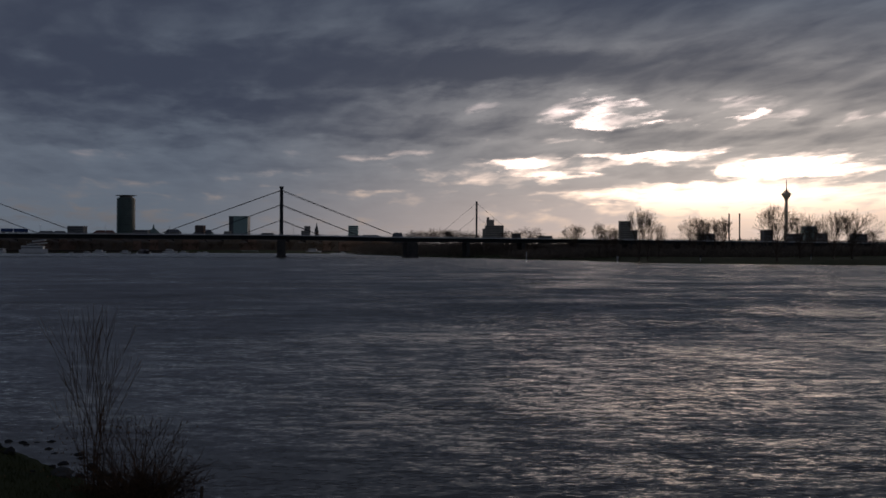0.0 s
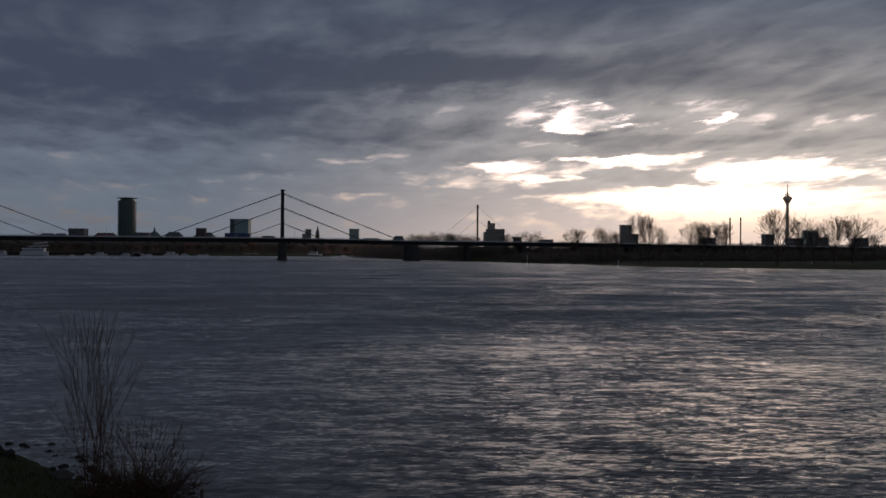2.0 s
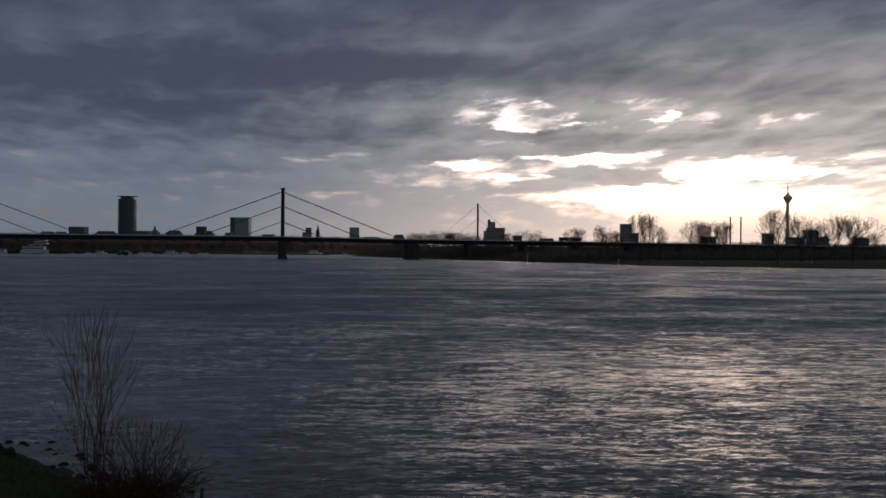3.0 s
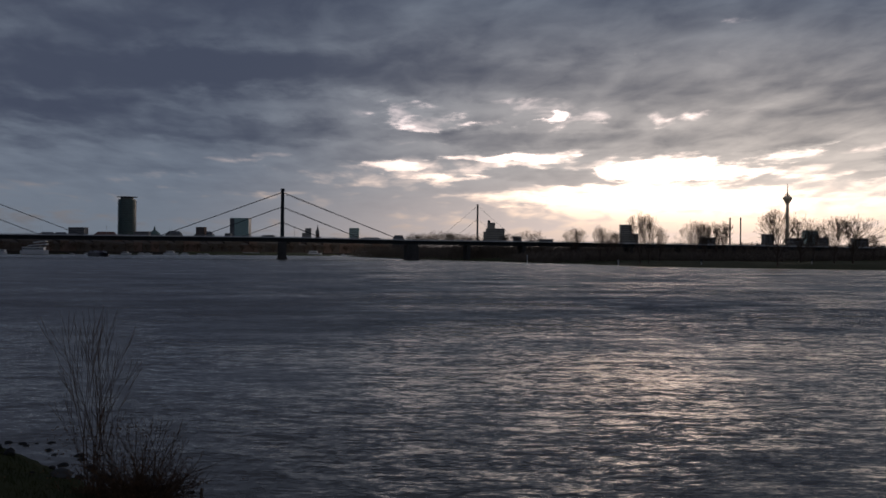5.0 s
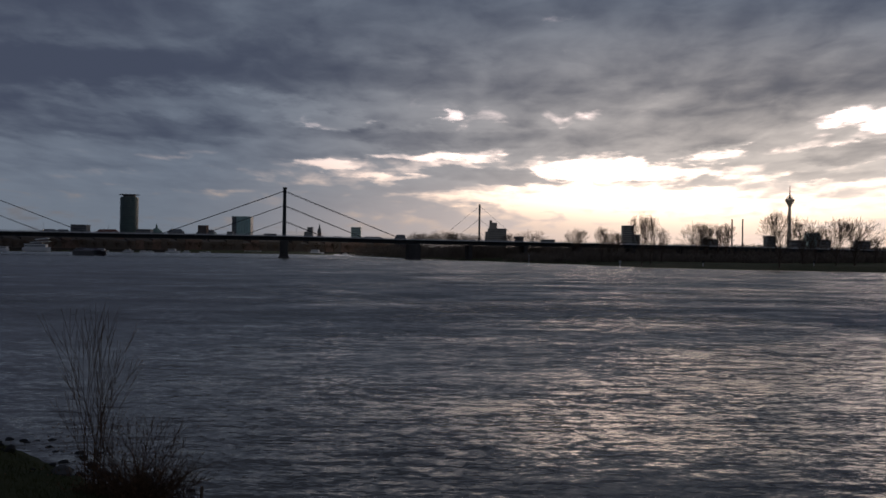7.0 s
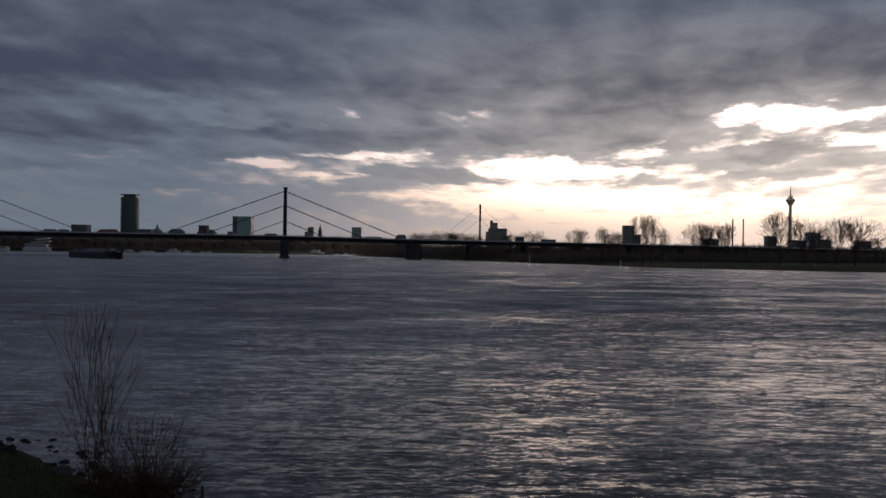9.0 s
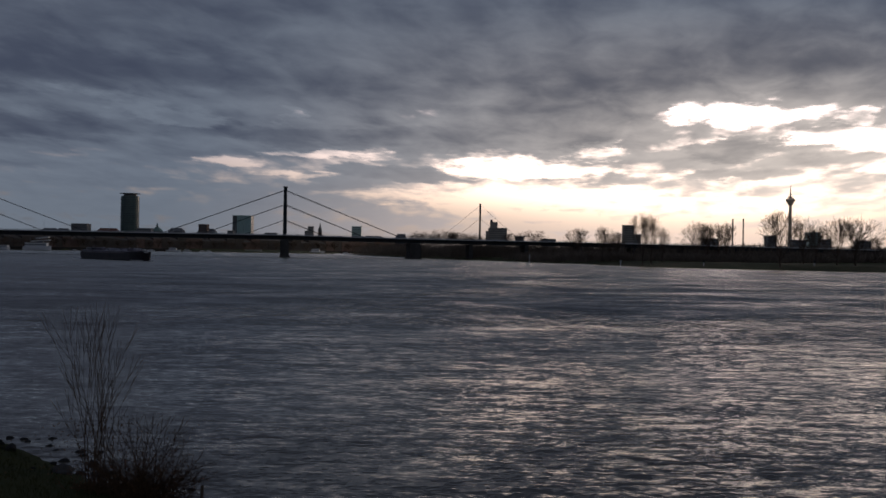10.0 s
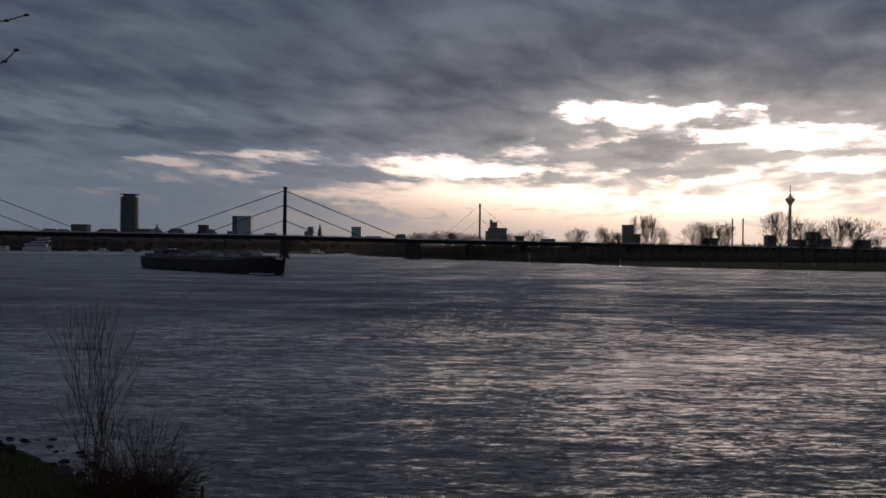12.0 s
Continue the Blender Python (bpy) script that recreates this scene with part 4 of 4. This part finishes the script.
# ---- lorry on the bridge ----
def lorry():
    b = thing("lorry", -400, 884, 19.7, 0, "blue road train with two covered trailers crossing the bridge", "lorry")
    part("cab", boxed(8.6, 10.9, -1.25, 1.25, 0.9, 3.6, bevel=0.2), M_BLUE, b)
    part("windscreen", boxed(10.85, 10.95, -1.1, 1.1, 2.2, 3.2), M_DARKGLASS, b)
    part("chassis", boxed(-10.8, 10.6, -1.0, 1.0, 0.7, 0.95), M_STEEL, b)
    part("cargo_body", boxed(-0.4, 8.3, -1.28, 1.28, 0.96, 4.0, bevel=0.08), M_BLUE, b)
    part("trailer_body", boxed(-10.8, -1.2, -1.28, 1.28, 0.96, 4.0, bevel=0.08), M_BLUE, b)
    for x in (9.6, 5.6, 1.2, -3.6, -8.2, -9.5):
        for y in (-1.1, 1.1):
            part("wheel", tube(bmesh.new(), (x, y - 0.15, 0.5), (x, y + 0.15, 0.5), 0.5, n=14), M_TYRE, b)
    return b


the_lorry = lorry()


# ---- near bank ----
def willow_bush():
    cx, cy = -8.21, 25.52
    b = thing("willow_bush", cx, cy, z_ground(cx, cy), 0, "leafless willow bush with tall thin shoots at the water's edge", "bush")
    rng = random.Random(17)

    def stem(x, y, lean_x, lean_y, length, r, level, up, fork):
        V, F = [], []
        grow(V, F, Vector((x, y, -0.3)), Vector((lean_x, lean_y, 1)).normalized(), length, r, level, rng, up, fork, 0.006)
        raw_object("stem", V, F, M_TWIG, b)

    for i in range(7):
        s = -1 + i / 3
        stem(-0.72 + 0.15 * s, rng.uniform(-0.4, 0.4), 0.09 * s + 0.02, rng.uniform(-0.1, 0.1), rng.uniform(1.15, 1.75), 0.020, 3, 0.05, 0.24)
    for i in range(15):
        s = -0.85 + 1.9 * i / 14
        stem(0.55 + 0.3 * s, rng.uniform(-0.5, 0.5), 1.25 * s, rng.uniform(-0.3, 0.3), rng.uniform(0.62, 0.86) * (1.1 - 0.2 * abs(s)), 0.034, 3, 0.03, 0.36)
    for i in range(5):
        stem(-0.8 + 0.12 * i, rng.uniform(-0.4, 0.4), rng.uniform(-0.8, 0.6), rng.uniform(-0.2, 0.2), 0.42, 0.018, 3, 0.03, 0.4)
    V, F = [], []
    for i in range(1500):
        a = rng.uniform(0, 6.28)
        q = Vector((0.45 + math.cos(a) * rng.uniform(0, 1.6), math.sin(a) * rng.uniform(0, 0.9), max(0.0, rng.gauss(0.15, 0.28))))
        e = Vector((rng.uniform(-1, 1), rng.uniform(-1, 1), rng.uniform(-0.2, 1.1))).normalized()
        limb_tube(V, F, q, q + e * rng.uniform(0.2, 0.6), 0.008, 0.003, 3)
    tagged(raw_object("undergrowth", V, F, M_TWIG, b), "tangled dry stems at the foot")
    V, F = [], []
    for i in range(1500):
        low = rng.random() < 0.7
        q = Vector((rng.gauss(0.4, 0.75), rng.gauss(0, 0.5), abs(rng.gauss(0.3, 0.4)))) if low else Vector((rng.gauss(-0.2, 0.9), rng.gauss(0, 0.5), rng.uniform(0.6, 2.0)))
        e = Vector((rng.uniform(-1, 1), rng.uniform(-1, 1), rng.uniform(-1, 1))).normalized()
        s = e.orthogonal().normalized() * 0.014
        k = len(V)
        e = e * rng.uniform(0.04, 0.08)
        V += [tuple(q), tuple(q + e / 2 + s), tuple(q + e), tuple(q + e / 2 - s)]
        F.append((k, k + 1, k + 2, k + 3))
    tagged(raw_object("dead_leaves", V, F, M_LEAF, b), "withered brown leaves", kind="stuff")


willow_bush()


def near_bank():
    rng = random.Random(31)
    V, F = [], []
    for i in range(26000):
        y = rng.uniform(12, 36)
        x = rng.uniform(-17.5, 2)
        z = z_ground(x, y)
        if z < 0.12 or x > -0.2 * y:
            continue
        h = rng.uniform(0.06, 0.22)
        lean = Vector((rng.uniform(-0.1, 0.1), rng.uniform(-0.1, 0.1), h))
        w = Vector((rng.uniform(-1, 1), rng.uniform(-1, 1), 0)).normalized() * 0.008
        p = Vector((x, y, z - 0.02))
        k = len(V)
        V += [tuple(p - w), tuple(p + w), tuple(p + lean * 0.6 + w * 0.7), tuple(p + lean * 1.1), tuple(p + lean * 0.6 - w * 0.7)]
        F.append((k, k + 1, k + 2, k + 3, k + 4))
    tagged(raw_object("grass", V, F, M_GRASS), "short winter grass on the near bank", "grass", kind="stuff")
    for i in range(110):
        s = rng.random() ** 1.3
        a, c = Vector((-19, 36.2, 0)), Vector((-6.5, 24.6, 0))
        p = a.lerp(c, s) + Vector((rng.uniform(-0.7, 0.7), rng.gauss(0.9, 0.9), 0))
        r = rng.uniform(0.06, 0.19)
        bm = bmesh.new()
        bmesh.ops.create_icosphere(bm, subdivisions=2, radius=r)
        for v in bm.verts:
            v.co *= 1 + 0.35 * noise.noise(v.co * (2.2 / r) + Vector((i * 3.1, 0, 0)))
            v.co.z *= 0.65
        o = mesh_object("stone", bm, M_STONE)
        o.location = (p.x, p.y, max(z_ground(p.x, p.y), -0.06) + r * 0.12)
        o.rotation_euler = (0, 0, rng.uniform(0, 6))
        tagged(o, "dark wet stone at the water's edge", "stone", "stones at the waterline")


near_bank()


# pale solid put where a faint patch of water shines
def glint_lump(x, y):
    bm = bmesh.new()
    bmesh.ops.create_icosphere(bm, subdivisions=2, radius=0.3)
    for v in bm.verts:
        v.co *= 1 + 0.4 * noise.noise(v.co * 4)
        v.co.z *= 0.6
    o = mesh_object("water_glint", bm, M_CONCRETE)
    o.location = (x, y, z_ground(x, y) + 0.05)
    tagged(o, "pale lump in place of a bright patch of water", "stone")


glint_lump(-10.62, 27.90)


def stake(x, y):
    o = mesh_object("wooden_stake", tube(bmesh.new(), (0, 0, -0.8), (0.03, 0, 0.45), 0.05, 0.04, 8), M_BARK)
    o.location = (x, y, 0)
    tagged(o, "short dark wooden stake in the shallow water", "stake")


stake(-6.08, 25.27)


def river_mark(x, y, h, label, material):
    b = thing("river_mark", x, y, max(z_ground(x, y), -0.4), 0, label, "marker post", "river markers")
    part("post", tube(bmesh.new(), (0, 0, -0.5), (0, 0, h), 0.22, n=8), M_RAIL, b)
    if h < 5:
        part("board", boxed(-0.6, 0.6, -0.28, -0.22, h - 1.3, h), material, b)
    else:
        part("collar", tube(bmesh.new(), (0, 0, h - 0.7), (0, 0, h - 0.1), 0.34, n=8), material, b)


river_mark(52.43, 600, 6.4, "pale marker pole standing in the shallows", M_RAIL)
river_mark(107.7, 600, 3.4, "small white notice board on the bank", M_PALE)
river_mark(147.6, 560, 3.0, "pale marker pole on the bank", M_CONCRETE)
river_mark(204.7, 545, 3.0, "pale marker pole on the bank", M_CONCRETE)


# ---- pale strip for bright water along the spit below the bridge ----
def glint_strip():
    """A thin pale strip that stands in for reflecting water and follows the waterline of the spit."""
    line = [(-196, 1770), (-150, 1560), (-112, 1330), (-80, 1190), (-55, 1075), (-40, 1020)]
    rng = random.Random(12)
    V, F = [], []
    for i in range(41):
        q = i / 8
        k = min(int(q), len(line) - 2)
        p = Vector((*line[k], 0)).lerp(Vector((*line[k + 1], 0)), q - k)
        w = 9 * min(1, 0.2 + i / 8, 0.2 + (40 - i) / 8) * rng.uniform(0.6, 1.3)
        for o, z in ((-0.8, -0.2), (-0.3, 0.16), (0.3, 0.45), (0.8, -0.2)):
            V.append((p.x + o * w, p.y - 0.2 * o * w, z))
    for i in range(40):
        for k in range(3):
            m = i * 4 + k
            F.append((m, m + 1, m + 5, m + 4))
    tagged(raw_object("glint_strip", V, F, M_PALE), "pale strip in place of bright water along the spit", "sand", kind="structure")


glint_strip()


# ---- twigs that the wind blows into view ----
def twig(name, points, radius, side=None):
    b = thing(name, 0, 0, 0, 0, "thin dark twig with buds, swaying in the wind", "twig", "swaying twigs")
    V, F = [], []
    pts = [Vector(p) for p in points]
    for i, (a, c) in enumerate(zip(pts, pts[1:])):
        limb_tube(V, F, a, c, radius * (1 - 0.5 * i / len(pts)), radius * (1 - 0.5 * (i + 1) / len(pts)), 6)
    if side:
        limb_tube(V, F, Vector(side[0]), Vector(side[1]), radius * 0.7, radius * 0.4, 5)
    raw_object("stem", V, F, M_BARK, b)
    for i, p in enumerate(pts[1:]):
        bm = bmesh.new()
        bmesh.ops.create_icosphere(bm, subdivisions=1, radius=radius * 1.6, matrix=Matrix.Translation(p) @ Matrix.Diagonal((1.8, 1, 1, 1)))
        part("bud", bm, M_BARK, b)
    return b


upper_twig = twig("swaying_twig", [(-1.2, 3, 7.3), (-0.65, 3.0, 6.67), (-0.42, 3, 6.555), (-0.25, 3, 6.532), (-0.155, 3, 6.525), (-0.06, 3, 6.538), (0.0, 3, 6.556)], 0.0032)
lower_twig = twig("swaying_twig", [(-1.2, 3, 7.1), (-0.55, 3, 6.67), (-0.29, 3, 6.519), (-0.245, 3, 6.49), (-0.145, 3, 6.474), (-0.085, 3, 6.49), (-0.035, 3, 6.515), (0.0, 3, 6.55)], 0.0034, ((-0.33, 3, 6.56), (-0.25, 3, 6.517)))

low_twig = twig("swaying_twig", [(-1.0, 3, 6.8), (-0.4, 3, 6.55), (-0.12, 3, 6.497), (0.0, 3, 6.5)], 0.003)


# ---- movement ----
def motions():
    drift = [(0.0, 0), (1.0, 0), (1.5, 0), (1.6, 28), (2.0, 72), (3.0, 190), (5.0, 424), (7.0, 652), (9.0, 876), (12.0, 1208)]
    walk(clouds, [(t, pose(-d, 0, 0)) for t, d in drift])
    walk(water, [(0.0, pose(0, 0, 0)), (1.5, pose(1.2, -2.4, 0)), (2.0, pose(5, -8, 0)), (12.0, pose(80, -130, 0))])
    walk(the_barge, [
        (0.0, pose(-404.6, 1366.5, 0, 0, 0, 22.5)),
        (1.5, pose(-405.3, 1366.5, 0, 0, 0, 22.1)),
        (2.0, pose(-401.9, 1314.0, 0, 0, 0, 21.3)),
        (2.5, pose(-394.3, 1261.5, 0, 0, 0, 21.2)),
        (3.0, pose(-385.5, 1209.0, 0, 0, 0, 22.2)),
        (5.0, pose(-339.0, 999.0, 0, 0, 0, 28.8)),
        (5.5, pose(-323.4, 946.5, 0, 0, 0, 30.7)),
        (6.0, pose(-307.0, 894.0, 0, 0, 0, 31.8)),
        (6.5, pose(-289.8, 841.5, 0, 0, 0, 33.1)),
        (7.0, pose(-271.5, 789.0, 0, 0, 0, 34.1)),
        (9.0, pose(-190.5, 579.0, 0, 0, 0, 37.9)),
        (9.5, pose(-166.8, 526.5, 0, 0, 0, 38.8)),
        (10.0, pose(-143.0, 474.0, 0, 0, 0, 39.0)),
        (10.5, pose(-118.6, 421.5, 0, 0, 0, 40.4)),
        (11.0, pose(-94.3, 369.0, 0, 0, 0, 40.4)),
        (11.5, pose(-69.1, 316.5, 0, 0, 0, 40.9)),
        (12.0, pose(-44.6, 264.0, 0, 0, 0, 40.3)),
    ])
    lane = [(0.0, -225.7), (0.5, -217.5), (1.0, -205.5), (1.5, -196.7), (1.7, -123.7), (1.9, -68.32), (2.1, -6.81), (2.6, 145), (3.1, 297), (3.6, 450), (4.4, 690), (4.8, 800), (5.0, 806), (12.0, 808)]
    walk(the_lorry, [(t, pose(*on_bridge(s, -6), deck_z(s) + 0.01, 0, 0, TURN)) for t, s in lane])
    # twig tips: sideways and upward sway
    out = -1.9
    sway = [(0.0, out, 0), (5.8, out, 0), (5.9, out, 0), (6.0, -1.098, 0), (6.1, -1.31, 0.04), (6.2, out, 0.02), (6.6, out, 0), (10.8, out, 0), (10.95, out, 0.04), (11.1, -1.263, 0.047),
            (11.2, -1.26, 0.045), (11.3, -1.187, 0.042), (11.45, out, 0.03), (11.8, out, 0.03), (11.9, out, 0.03), (12.0, -1.275, 0.033)]
    walk(upper_twig, [(t, pose(x, 0, 0.613 + dz)) for t, x, dz in sway])
    sway = [(0.0, out, 0), (5.8, out, 0), (5.9, out, 0), (6.0, -1.057, 0), (6.1, -1.3, 0.085), (6.2, out, 0.02), (6.6, out, 0), (10.8, out, 0), (10.95, out, 0.04), (11.1, -1.239, 0.053),
            (11.2, -1.23, 0.053), (11.3, -1.156, 0.06), (11.45, out, 0.03), (11.8, out, 0.03), (11.9, out, 0.03), (12.0, -1.304, 0.008)]
    walk(lower_twig, [(t, pose(x, 0, 0.537 + dz)) for t, x, dz in sway])
    walk(low_twig, [(t, pose(x, 0, 0.377)) for t, x in ((0.0, out), (5.9, out), (6.0, -1.313), (6.1, out), (12.0, out))])


motions()
